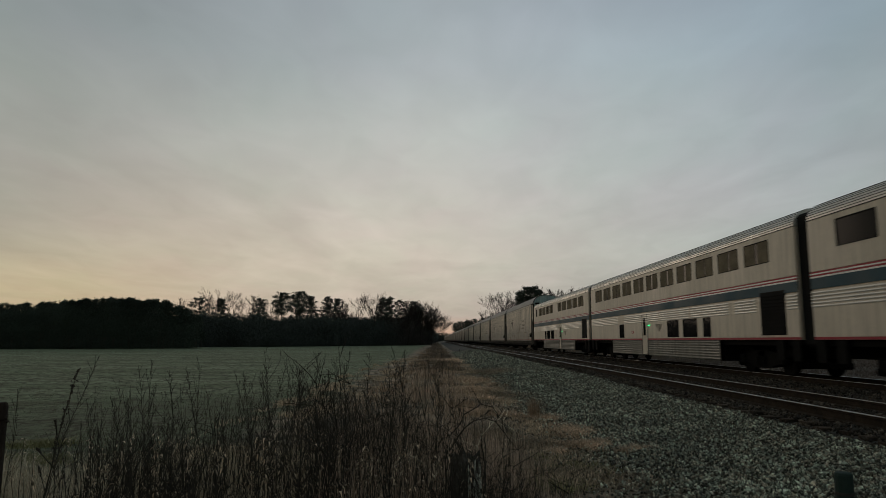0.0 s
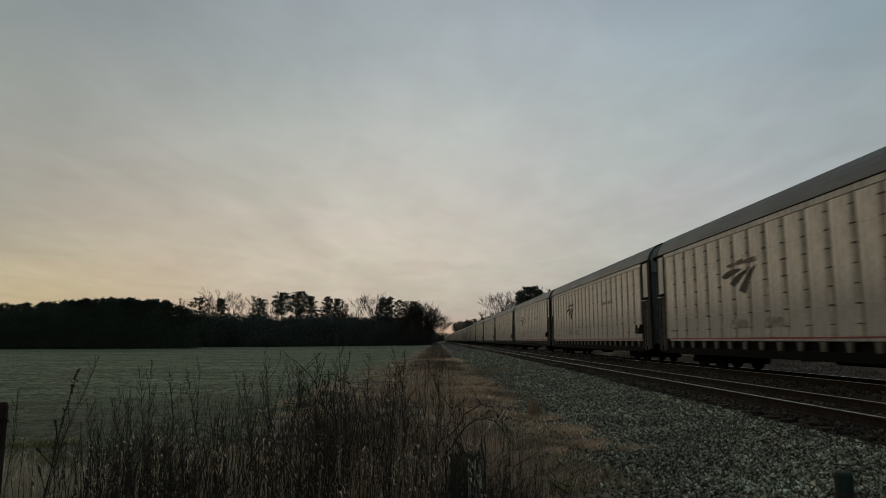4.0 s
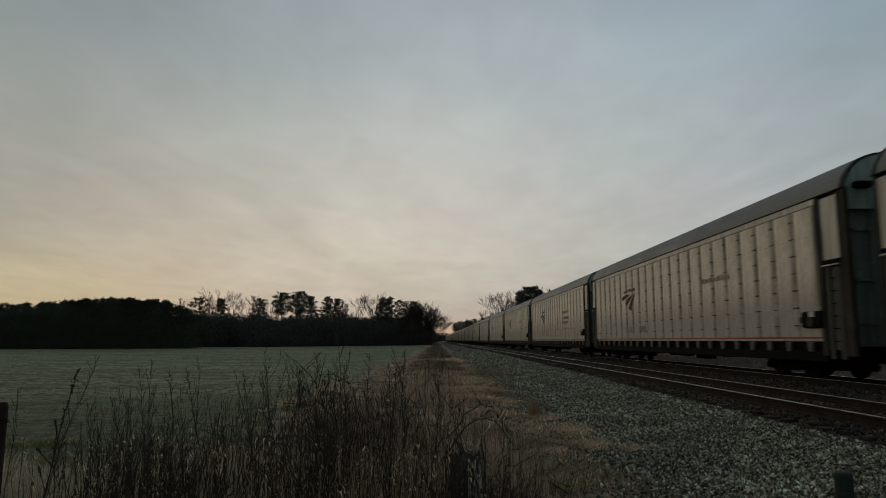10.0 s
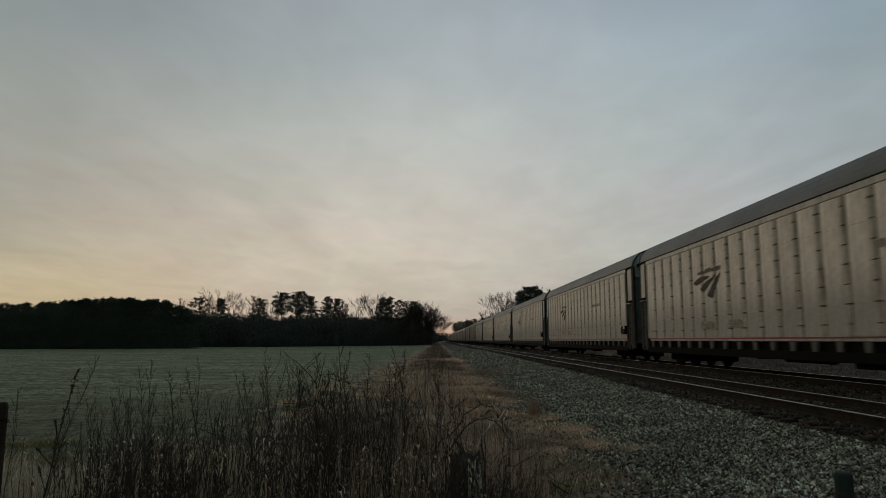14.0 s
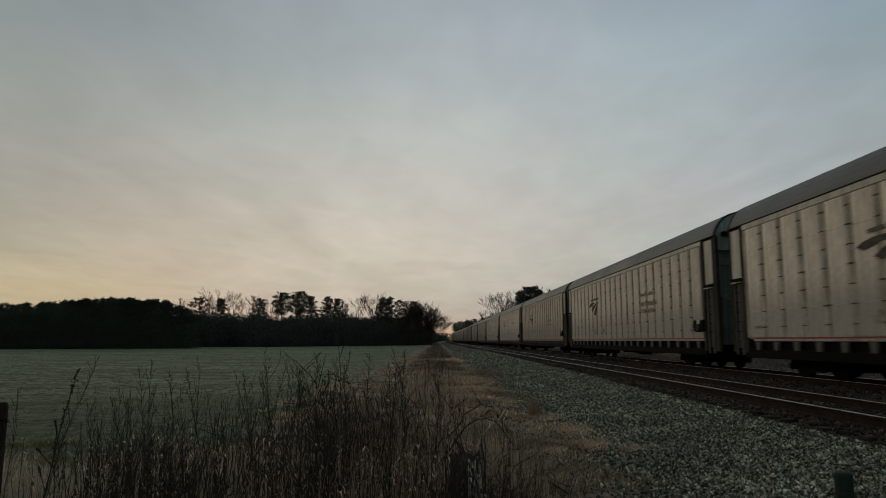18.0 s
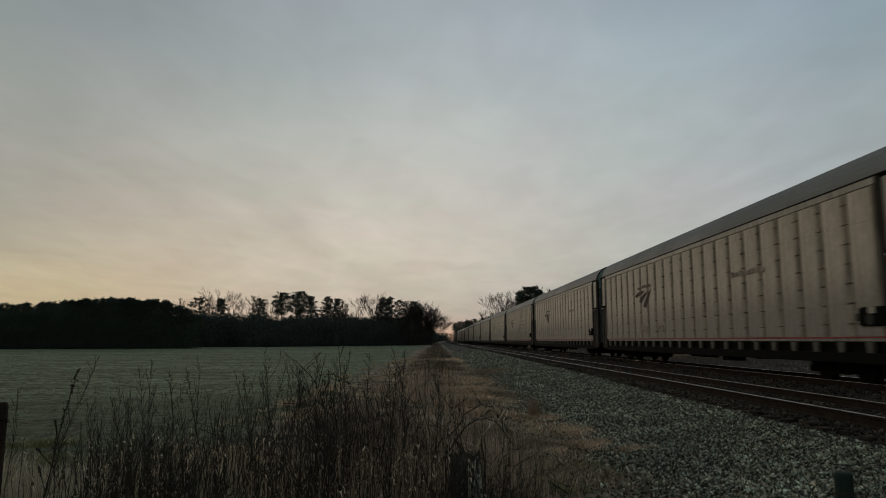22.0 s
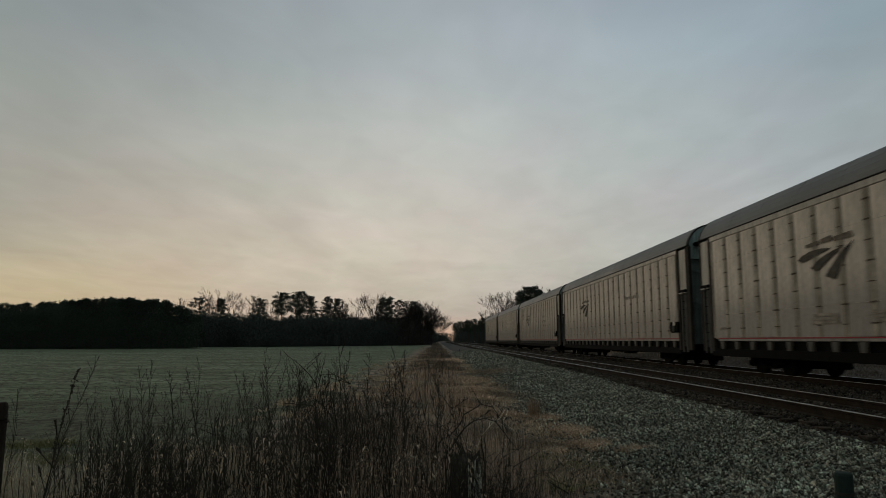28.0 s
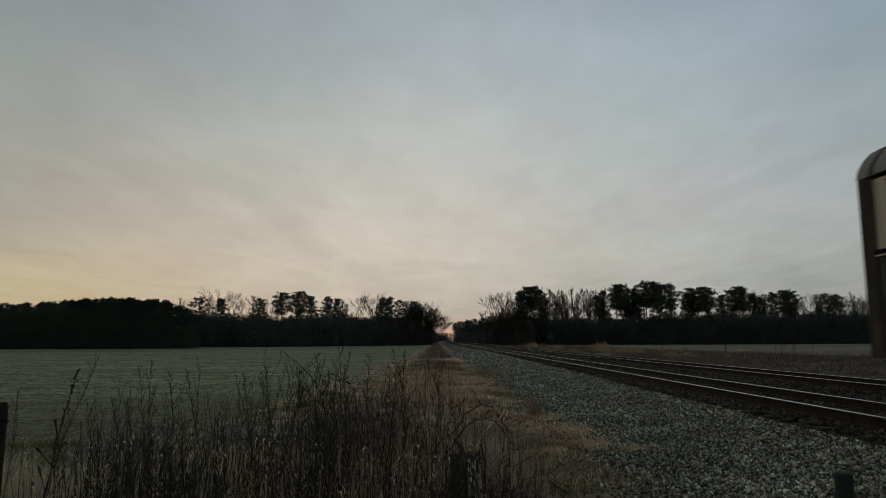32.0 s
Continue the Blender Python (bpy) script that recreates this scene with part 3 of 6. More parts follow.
def make_autorack(second_text):
    car = new("autorack_car")
    rng = random.Random(5)
    xs = -1.53
    # panels
    for i in range(PANELS):
        y0, y1 = SIDE_0 + i * PITCH_P + 0.10, SIDE_0 + (i + 1) * PITCH_P - 0.10
        if i == 0:
            g = Geo()
            m0 = (y1 - y0)
            # one pressed sheet: three shallow ridges in its section
            line = [(0.0, 0.0)]
            for k in range(3):
                yc = m0 * (0.14 + 0.27 * k)
                line += [(0.0, yc), (-0.005, yc + 0.025), (-0.005, yc + 0.135), (0.0, yc + 0.16)]
            line += [(0.0, m0), (0.03, m0), (0.03, 0.0)]
            n = len(line)
            g.add([(x, y, z) for z in (1.20, 4.785) for x, y in line],
                  [(j, n + j, n + (j + 1) % n, (j + 1) % n) for j in range(n)] + [tuple(range(n)), tuple(range(2 * n - 1, n - 1, -1))])
            panel_mesh = g.mesh("side_panel", M_RACK)
        part("side_panel", panel_mesh, None, car, at=(xs, y0, 0))
    # frame behind the panels, posts in the joints
    g = Geo()
    g.box(xs + 0.03, xs + 0.10, SIDE_0, SIDE_1, 1.15, 4.95)
    for i in range(PANELS + 1):
        # a hat section: sloping flanges and a flat face
        c, w = SIDE_0 + i * PITCH_P, 0.145 if 0 < i < PANELS else 0.09
        v = [(xs - 0.002 - d, c + a, z) for z in (1.2, 4.785) for d, a in ((0.0, -w), (0.022, -w * 0.45), (0.022, w * 0.45), (0.0, w))]
        g.add(v, [(0, 4, 5, 1), (1, 5, 6, 2), (2, 6, 7, 3), (4, 7, 6, 5), (0, 1, 2, 3)])
    part("side_frame", g, M_SEAM, car, "brownish grey posts between the panels")
    g = Geo()
    for i in range(1, PANELS):
        for z in (1.5, 2.0, 2.5, 3.0, 3.5, 4.0, 4.5):
            w = rng.uniform(0.06, 0.095)
            g.box(xs - 0.034, xs + 0.01, SIDE_0 + i * PITCH_P - w * 1.5, SIDE_0 + i * PITCH_P + w * 1.5, z, z + rng.uniform(0.022, 0.045))
    tagged(part("panel_clip", g, M_CLIP, car, "small dark clamps in rows along the posts"), kind="stuff")
    for z in (2.028, 3.972):
        part("joint_strip", Geo().box(xs - 0.009, xs + 0.01, SIDE_0 + 0.05, SIDE_1 - 0.05, z, z + 0.006), M_TEXTLINE, car, "thin dirty sheet joint")
    g = Geo().box(xs - 0.012, xs + 0.12, SIDE_0 - 0.09, SIDE_1 + 0.09, 4.805, 4.985, 0.01)
    part("top_rail", g, M_RACKTRIM, car)
    part("eave_gutter", Geo().box(xs - 0.035, xs + 0.1, END_0, END_1, 4.992, 5.022, 0.006), M_GREY, car, "dark eave line")
    # far side, plain
    part("far_side_wall", Geo().box(1.45, 1.53, SIDE_0, SIDE_1, 1.15, 4.99, 0.01), M_RACK, car)
    # roof
    g = Geo().prism(RACK_ROOF, END_0 + 0.18, END_1 - 0.18)
    roof = part("roof", g, M_ROOF, car, "dull grey metal roof")
    g = Geo()
    rib = [(x * 1.002, z + 0.004) for x, z in RACK_ROOF]
    for i in range(1, 12):
        y = i * Y_FAR / 12
        g.prism(rib, y - 0.03, y + 0.03)
    tagged(part("roof_ribbing", g, M_ROOF, roof), kind="stuff")
    # ends
    for near in (True, False):
        ye, d, rim = (END_0, 1, 0.34) if near else (END_1, -1, 0.07)
        ya, yb = sorted((ye + 0.03 * d, ye + 0.12 * d))
        prof = [(x * 0.975, z * 0.995) for x, z in RACK_ROOF]
        end = part("end_header", Geo().prism([(-1.49, 4.45), (1.49, 4.45)] + prof, ya, yb), M_END, car, "blue-green arched end header, sky light in its colour")
        ya, yb = sorted((ye + 0.18 * d, ye + 0.26 * d))
        for x0, x1 in ((-1.49, -0.006), (0.006, 1.49)):
            part("end_door", Geo().box(x0, x1, ya, yb, 0.95, 4.44, 0.01), M_ENDDOOR, end, "blue-green end door, shade in its colour")
        a, b = sorted((ye - 0.16 * d, ye + 0.04 * d))
        part("header_bracket", Geo().box(-1.28, -0.84, a, b, 4.98, 5.14, 0.03), M_DARK, end, "black bracket")
        g = Geo()
        yc, yd = sorted((ye + 0.10 * d, ye + 0.18 * d))
        for x in (-0.75, 0.0, 0.75):
            g.box(x - 0.05, x + 0.05, yc, yd, 1.0, 5.0)
        for z in (1.5, 2.6, 3.9):
            g.box(-1.3, 1.3, yc + 0.02, yd - 0.004, z, z + 0.08)
        tagged(part("door_bar_set", g, M_ENDDOOR, end), kind="stuff")
        hood = [(x, z) for x, z in RACK_ROOF]
        inner = [(x * 0.97, z * 0.993 - 0.005) for x, z in RACK_ROOF]
        g = Geo()
        ya, yb = sorted((ye, ye + 0.19 * d))
        n = len(hood)
        v = [(x, y, z) for y in (ya, yb) for x, z in hood] + [(x, y, z) for y in (ya, yb) for x, z in inner]
        f = []
        for i in range(n - 1):
            f += [(i, i + 1, n + i + 1, n + i), (2 * n + i, 3 * n + i, 3 * n + i + 1, 2 * n + i + 1), (i, 2 * n + i, 2 * n + i + 1, i + 1), (n + i, n + i + 1, 3 * n + i + 1, 3 * n + i)]
        g.add(v, f)
        part("end_hood", g, M_GREY, end, "dark rim round the end")
        # side strip by the end: light upper leaf, dark ladder below
        y0, y1 = sorted((ye + rim * d, ye + (rim + 0.80) * d))
        for s in (-1, 1):
            x0, x1 = sorted((s * 1.50, s * 1.42))
            part("corner_panel", Geo().box(x0, x1, y0 + 0.05, y1 - 0.03, 3.22, 4.92, 0.01), M_RACKTRIM, car, "pale corner leaf beside the end door")
            part("lower_corner_panel", Geo().box(x0 + 0.02 * s * -1, x1, y0 + 0.02, y1, 0.85, 3.15, 0.01), M_LEAF, car, "dull grey lower corner leaf")
        a, b = sorted((ye + 0.02 * d, ye + max(rim, 0.12) * d))
        part("end_post", Geo().box(-1.52, -1.40, a, b, 0.7, 4.98, 0.01), M_CORNER, car, "dark grimy end post")
        part("corner_post", Geo().box(-1.54, -1.40, *sorted((ye + (rim + 0.81) * d, ye + (rim + 1.01) * d)), 0.7, 4.985, 0.01), M_CORNER, car, "dark grimy corner post")
        g = Geo()
        g.box(-1.58, -1.40, y0 + 0.02, y1 - 0.06, 3.10, 3.22, 0.02)
        g.box(-1.60, -1.42, y0 + 0.1, y0 + 0.3, 3.04, 3.16, 0.02)
        part("door_latch_bracket", g, M_DARK, car, "black bracket")
        for p0, p1 in ((y0 + 0.06, y0 + 0.24), (y0 + 0.52, y0 + 0.66)):
            part("ladder_stile", Geo().box(-1.525, -1.49, p0, p1, 0.62, 3.02, 0.008), M_STILE, car, "grey upright ladder stile")
        for k in range(7):
            part("ladder_rung", Geo().tube([(-1.51, y0 + 0.24, 0.75 + 0.33 * k), (-1.51, y0 + 0.52, 0.75 + 0.33 * k)], 0.014, 5), M_DARK, car)
        part("bracket_edge", Geo().box(-1.60, -1.44, y0 + 0.04, y1 - 0.10, 3.05, 3.095, 0.006), M_RACKTRIM, car, "pale bracket edge")
        yk = ye - 0.50 * d
        g = Geo()
        a, b = sorted((ye + 0.3 * d, yk))
        g.box(-0.12, 0.12, a, b, 0.72, 0.98, 0.03)
        a, b = sorted((yk, yk + 0.18 * d))
        g.box(-0.2, 0.16, a, b, 0.66, 1.04, 0.04)
        part("coupler", g, M_DARK, car)
    # lower side: red line, white band, stubs over a dark sill
    part("red_stripe", Geo().box(xs - 0.026, xs + 0.05, SIDE_0 - 0.10, SIDE_1 - 0.35, 1.155, 1.19), M_RED, car, "thin red line")
    part("white_sill_band", Geo().box(xs - 0.03, xs + 0.08, SIDE_0 - 0.10, SIDE_1 - 0.35, 1.075, 1.15, 0.01), M_BAND, car)
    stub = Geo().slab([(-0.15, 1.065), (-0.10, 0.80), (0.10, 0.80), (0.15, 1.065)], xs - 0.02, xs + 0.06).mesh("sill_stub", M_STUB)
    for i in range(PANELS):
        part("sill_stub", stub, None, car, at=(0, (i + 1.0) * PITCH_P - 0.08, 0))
    g = Geo()
    g.box(xs + 0.08, 1.45, -0.6, Y_FAR + 0.6, 0.95, 1.12)
    g.box(xs + 0.10, xs + 0.2, -0.2, Y_FAR + 0.2, 0.60, 1.0)
    g.box(xs - 0.005, xs + 0.16, 0.3, Y_FAR - 0.3, 0.54, 0.80, 0.01)
    g.box(1.3, 1.45, 0.3, Y_FAR - 0.3, 0.54, 1.0)
    g.box(-0.3, 0.3, 0.0, Y_FAR, 0.50, 0.98)
    for y in (7.2, 11.0, 14.9, 18.6):
        g.box(-1.3, 1.3, y - 0.07, y + 0.07, 0.5, 0.97)
    g.tube([(-0.75, 11.6, 0.62), (-0.75, 14.0, 0.62)], 0.2, 10)
    g.box(-1.2, -0.7, 9.2, 10.0, 0.38, 0.8, 0.03)
    part("underframe", g, M_DARK, car, "grimy black underframe")
    for y in (3.3, Y_FAR - 3.3):
        make_bogie(car, y)
    # brake box with wheel near the end
    g = Geo().box(xs - 0.10, xs + 0.02, 0.36, 1.24, 1.44, 1.90, 0.05)
    bx = part("brake_box", g, M_DARK, car, "black handbrake box")
    part("placard", Geo().box(xs - 0.112, xs - 0.10, 0.62, 0.88, 1.74, 1.89), M_RACKTRIM, bx, "pale placard")
    part("brake_valve", Geo().box(xs - 0.08, xs, 1.26, 1.42, 1.58, 1.76, 0.02), M_STUB, car, "small grey valve")
    part("brake_wheel", Geo().disc(xs - 0.13, 0.80, 1.60, 0.14, xs - 0.10, 16), M_GREY, bx, "grey handbrake wheel")
    # graphics
    for poly in BLADES:
        part("logo_blade", Geo().slab([(y, z) for y, z in poly], xs - 0.031, xs - 0.026), M_LOGO, car, "faded dark curved blade")
    for y0, y1, z0, z1 in ((16.80, 17.62, 3.67, 3.84), (17.66, 18.20, 3.69, 3.86), (18.24, 18.92, 3.66, 3.80)):
        g = Geo().slab([(y0, z0 + 0.02), (y1 - 0.05, z0), (y1, z1 - 0.05), (y0 + 0.04, z1)], xs - 0.030, xs - 0.026)
        part("faded_lettering", g, M_BARBROWN, car, "unreadable faded brown lettering bar")
    for y0, y1 in ((17.62, 18.85), (15.35, 16.45)):
        g = Geo()
        for k, z in enumerate((1.54, 1.64, 1.74)):
            g.box(xs - 0.030, xs - 0.026, y0 + 0.03 * k, y1 - 0.09 * (k == 2), z, z + 0.086)
        part("data_lettering", g, M_LOGO2, car, "unreadable small lettering rows")
    g = Geo().box(xs - 0.030, xs - 0.026, 23.95, 24.85, 1.50, 1.57)
    part("data_plate", g, M_LOGO2, car)
    for k in range(7):
        y = 5.8 + k * 0.36
        g = Geo().slab([(y, 3.28 + 0.01 * (k % 3)), (y + 0.29, 3.28 + 0.012 * (k % 2)), (y + 0.27, 3.44 + 0.05 * (k % 3 == 1)), (y + 0.03, 3.42 + 0.06 * (k % 4 == 2))], xs - 0.030, xs - 0.026)
        part("painted_letter_bar", g, M_LOGO2, car, "unreadable faded script")
    if second_text:
        for z, y0, y1 in ((2.80, 5.75, 8.15), (2.44, 5.95, 8.15)):
            w = (y1 - y0) / 5
            for k in range(5):
                part("faded_letter_block", Geo().box(xs - 0.030, xs - 0.026, y0 + k * w, y0 + (k + 0.86) * w, z, z + 0.2), M_LOGO2, car, "unreadable faded lettering")
    tagged(car, "dirty off-white ribbed autorack car with a grey metal roof", "rail car", "autorack cars of the train")
    return car


def flutes(x, y0, y1, z0, z1, n):
    """Horizontal fluting: one pressed sheet with n rounded ridges."""
    h = (z1 - z0) / n
    prof = [(x + 0.03, z0), (x + 0.03, z1)]
    for k in range(n - 1, -1, -1):
        za = z0 + k * h
        prof += [(x + 0.02, za + h - 0.008), (x - 0.006, za + h * 0.82), (x - 0.016, za + h * 0.5), (x - 0.006, za + h * 0.18), (x + 0.02, za + 0.008)]
    return Geo().prism(prof, y0, y1)


SUP_ARC = [(1.53, 4.42), (1.51, 4.56), (1.44, 4.71), (1.30, 4.84), (1.05, 4.94), (0.7, 5.00), (0.35, 5.03)]
SUP_ROOF = SUP_ARC + [(0, 5.035)] + [(-x, z) for x, z in reversed(SUP_ARC)]


WIN_LO, WIN_HI = 3.53, 4.25


def make_coach(windows, low_windows, door_y, skirt, louvres):
    car = new("passenger_coach")
    xs, ln = -1.53, 25.2
    pleat = random.Random(len(windows))
    part("body_shell", Geo().prism([(-1.50, 1.12), (1.53, 1.12), (1.53, 4.40), (-1.50, 4.40)], 0, ln), M_STEELCAR, car, "pale stainless steel side")
    # side skin built round the window openings
    g = Geo()
    rows = [(1.20, 1.24), (1.98, 2.46), (2.98, WIN_LO), (WIN_HI, 4.40)]
    for z0, z1 in rows:
        g.box(xs, xs + 0.035, 0, ln, z0, z1)

    def fill(z0, z1, holes):
        y = 0.0
        for a, b in sorted(holes):
            g.box(xs, xs + 0.035, y, a, z0, z1)
            y = b
        g.box(xs, xs + 0.035, y, ln, z0, z1)

    fill(WIN_LO, WIN_HI, windows)
    fill(1.24, 1.98, low_windows + [(door_y - 0.45, door_y + 0.45)])
    part("side_skin", g, M_STEELCAR, car, "pale grey side")
    for zone, z0, z1 in ((windows, WIN_LO, WIN_HI), (low_windows, 1.24, 1.98)):
        for a, b in zone:
            g = Geo()
            e = 0.025
            for y0, y1, c0, c1 in ((a, b, z0, z0 + e), (a, b, z1 - e, z1), (a, a + e, z0 + e, z1 - e), (b - e, b, z0 + e, z1 - e)):
                g.box(xs - 0.006, xs + 0.035, y0, y1, c0, c1)
            w = part("window", g, M_GASKET, car, "dark tinted window")
            part("pane", Geo().box(xs + 0.018, xs + 0.024, a + e, b - e, z0 + e, z1 - e), M_GLASS, w)
            if z0 > 3 and b - a > 1:
                # gathered curtains: pleats of uneven width hung behind the frame, parted in the middle
                mid = a + (b - a) * pleat.uniform(0.42, 0.58)
                for ya, yb in ((a + e + 0.005, mid - pleat.uniform(0.02, 0.12)), (mid + pleat.uniform(0.02, 0.12), b - e - 0.005)):
                    folds = [ya]
                    while folds[-1] < yb - 0.02:
                        folds.append(min(folds[-1] + pleat.uniform(0.05, 0.12), yb))
                    front = []
                    for k in range(len(folds) - 1):
                        x = xs + (0.003 if k % 2 else 0.010)
                        front += [(x, folds[k] + 0.003), (x, folds[k + 1] - 0.003)]
                    low, high, n = z0 + e + 0.004, z1 - e - 0.004, len(front)
                    v = [(x + d, y, z) for d in (0.0, 0.004) for z in (low, high) for x, y in front]
                    f = [(i, n + i, n + i + 1, i + 1) for i in range(n - 1)] + [(2 * n + i, 2 * n + i + 1, 3 * n + i + 1, 3 * n + i) for i in range(n - 1)]
                    f += [(i, i + 1, 2 * n + i + 1, 2 * n + i) for i in range(n - 1)] + [(n + i, 3 * n + i, 3 * n + i + 1, n + i + 1) for i in range(n - 1)]
                    f += [(0, 2 * n, 3 * n, n), (n - 1, 2 * n - 1, 4 * n - 1, 3 * n - 1)]
                    g = Geo().add(v, f)
                    g.smooth = False
                    part("curtain", g, M_CURTAIN, w, "drawn beige curtain")
    for nm, z0, z1, m in (("red_stripe", 2.93, 2.97, M_RED), ("white_stripe", 2.89, 2.928, M_WHITE), ("thin_red_stripe", 2.845, 2.885, M_RED), ("light_stripe", 2.80, 2.842, M_WHITE), ("blue_stripe", 2.50, 2.797, M_BLUE),
                           ("lower_red_stripe", 1.125, 1.195, M_RED)):
        part(nm, Geo().box(xs - 0.004, xs + 0.035, 0, ln, z0, z1), m, car, nm.replace("_", " "))
    for a, b in louvres:
        part("fluted_band", flutes(xs, a, b, 1.98, 2.44, 5), M_FLUTE, car, "fluted stainless steel band")
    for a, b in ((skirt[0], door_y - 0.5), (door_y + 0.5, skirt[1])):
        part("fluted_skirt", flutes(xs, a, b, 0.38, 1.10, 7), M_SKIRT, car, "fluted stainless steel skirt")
    part("far_wall_skirt", Geo().box(1.42, 1.52, 5, 20, 0.38, 1.1), M_SKIRT, car)
    # grille
    gr = part("vent_grille", Geo().box(xs - 0.012, xs + 0.03, 0.7, 2.2, 1.26, 2.60), M_GASKET, car, "black louvred vent")
    for k in range(12):
        z = 1.30 + k * 0.105
        part("louvre", Geo().slab([(0.76, z), (2.14, z), (2.14, z + 0.03), (0.76, z + 0.03)], xs - 0.03, xs - 0.008), M_GASKET, gr)
    # door
    d = part("entrance_door", Geo().box(xs - 0.008, xs + 0.03, door_y - 0.38, door_y + 0.38, 0.42, 2.36, 0.006), M_STEELCAR, car, "side entrance door")
    part("door_window", Geo().box(xs - 0.014, xs - 0.006, door_y - 0.16, door_y + 0.20, 1.35, 2.2), M_GLASS, d, "narrow dark door window")
    for y in (door_y - 0.44, door_y + 0.38):
        part("door_jamb", Geo().box(xs - 0.012, xs + 0.03, y, y + 0.06, 0.42, 2.40), M_GASKET, d, "dark door edge")
    part("grab_rail", Geo().tube([(xs - 0.05, door_y - 0.52, 0.6), (xs - 0.05, door_y - 0.52, 2.0)], 0.018, 6), M_FLUTE, d)
    part("door_lamp", Geo().box(xs - 0.05, xs, door_y - 0.78, door_y - 0.62, 1.81, 1.86, 0.015), M_GREENLAMP, car, "lit green indicator lamp")
    g = Geo().slab([(door_y - 2.6, 1.86), (door_y - 1.6, 1.86), (door_y - 2.0, 1.52), (door_y - 2.2, 1.52)], xs - 0.007, xs)
    part("faded_emblem", g, M_LOGO2, car, "small faded emblem")
    sign = part("warning_plate", Geo().box(xs - 0.008, xs, door_y + 1.86, door_y + 2.16, 1.46, 1.60), M_RED, car, "small red and white plate")
    part("plate_field", Geo().box(xs - 0.011, xs - 0.0075, door_y + 1.93, door_y + 2.09, 1.50, 1.56), M_WHITE, sign, "white middle")
    # roof with flutes along it
    roof = part("roof", Geo().prism(SUP_ROOF, 0.0, ln), M_FLUTE, car, "fluted silvery roof")
    for i in range(1, 6):
        (xa, za), (xb, zb) = SUP_ARC[i - 1], SUP_ARC[i]
        for s in (0.0, 0.5):
            x, z = xa + (xb - xa) * s, za + (zb - za) * s
            part("roof_bead", Geo().tube([(-x, 0.02, z), (-x, ln - 0.02, z)], 0.011, 5), M_GREY, roof)
    for y0, y1 in ((-0.33, 0.0), (ln, ln + 0.36)):
        part("gangway_diaphragm", Geo().box(-1.42, 1.42, y0, y1, 0.9, 4.75, 0.1), M_GASKET, car, "black rubber gangway bellows")
    g = Geo()
    g.box(-1.40, 1.40, 0.1, ln - 0.1, 0.95, 1.118)
    g.box(-1.3, 1.3, skirt[0] + 0.1, skirt[1] - 0.1, 0.36, 1.0)
    g.box(-0.3, 0.3, -0.35, ln + 0.35, 0.6, 0.95)
    part("underframe", g, M_DARK, car, "black underframe")
    for y in (3.4, ln - 3.4):
        make_bogie(car, y, 2.59)
    for y in (0.25, 1.15, ln - 1.15, ln - 0.25):
        part("end_step", Geo().box(xs, xs + 0.06, y - 0.2, y + 0.2, 0.5, 1.11, 0.01), M_DARK, car, "grimy end step")
    tagged(car, "two-level stainless passenger coach with red white and blue stripes", "rail car", "passenger coaches of the train")
    return car


def make_tail(car):
    """The train's last end: a deeper arched hood over grimy posts and closed doors."""
    part("tail_hood", Geo().prism(RACK_ROOF, END_1 - 0.06, END_1 + 0.44), M_ROOF, car, "dull grey tail hood")
    for x0, x1 in ((-1.52, -1.40), (1.40, 1.52)):
        part("tail_post", Geo().box(x0, x1, END_1, END_1 + 0.42, 0.7, 5.0, 0.01), M_CORNER, car, "dark grimy tail post")
    for x0, x1 in ((-1.39, -0.006), (0.006, 1.39)):
        part("tail_door", Geo().box(x0, x1, END_1 + 0.26, END_1 + 0.34, 0.95, 4.98, 0.01), M_ENDDOOR, car, "blue-green end door, shade in its colour")


def make_train():
    made = []
    wide = [(1.5 + 2.08 * i, 3.12 + 2.08 * i) for i in range(11)]
    coach = make_coach(wide, [(9.4, 10.8), (7.4, 8.9), (6.1, 6.8), (17.6, 18.5)], 14.0, (5.4, 20.0), [(0.0, 0.6), (2.5, 4.0), (4.5, 8.0), (8.2, 17.5), (18.8, 25.2)])
    last_win = [(22.9, 23.6)] + [(a, a + 1.65) for a in (1.6, 3.6, 5.65, 7.75, 9.75, 13.8, 15.85, 17.9, 19.95)]
    dorm = make_coach(last_win, [(17.4, 18.2), (15.4, 17.0), (13.4, 14.9)], 10.4, (4.8, 19.0), [(0.0, 0.6), (2.4, 9.7), (11.2, 20.6), (21.6, 22.2), (24.2, 25.2)])
    third = copy_thing(coach, Matrix.Identity(4))
    # its end window has no curtains
    for ob in list(third.children_recursive):
        if ob.name.startswith("curtain") and ob.data.vertices[0].co.y > 22.0:
            bpy.data.objects.remove(ob)
    for k, c in enumerate((dorm, coach, third)):
        made.append((c, 44.60 - 25.91 * k))
    rack_a, rack_b = make_autorack(False), make_autorack(True)
    used = {False: rack_a, True: rack_b}
    first = {False: True, True: True}
    for k in range(-5, 28):
        b = k in RACKS_WITH_BLOCK_TEXT
        if first[b]:
            c, first[b] = used[b], False
        else:
            c = copy_thing(used[b], Matrix.Identity(4))
        if k == 27:
            make_tail(c)
        made.append((c, 27.478 + 28.434 * k + SPEED * 6.0))
    for n, (c, y) in enumerate(made):
        tint = 1.0 if n < 3 else RACK_TINT.get(n - 8, 1.04 if n < 20 else 0.92)
        for p in c.children_recursive:
            p.color = (tint, tint * (0.985 if tint < 0.9 else 1.0), tint * (0.97 if tint < 0.9 else 1.0), 1)
    return made


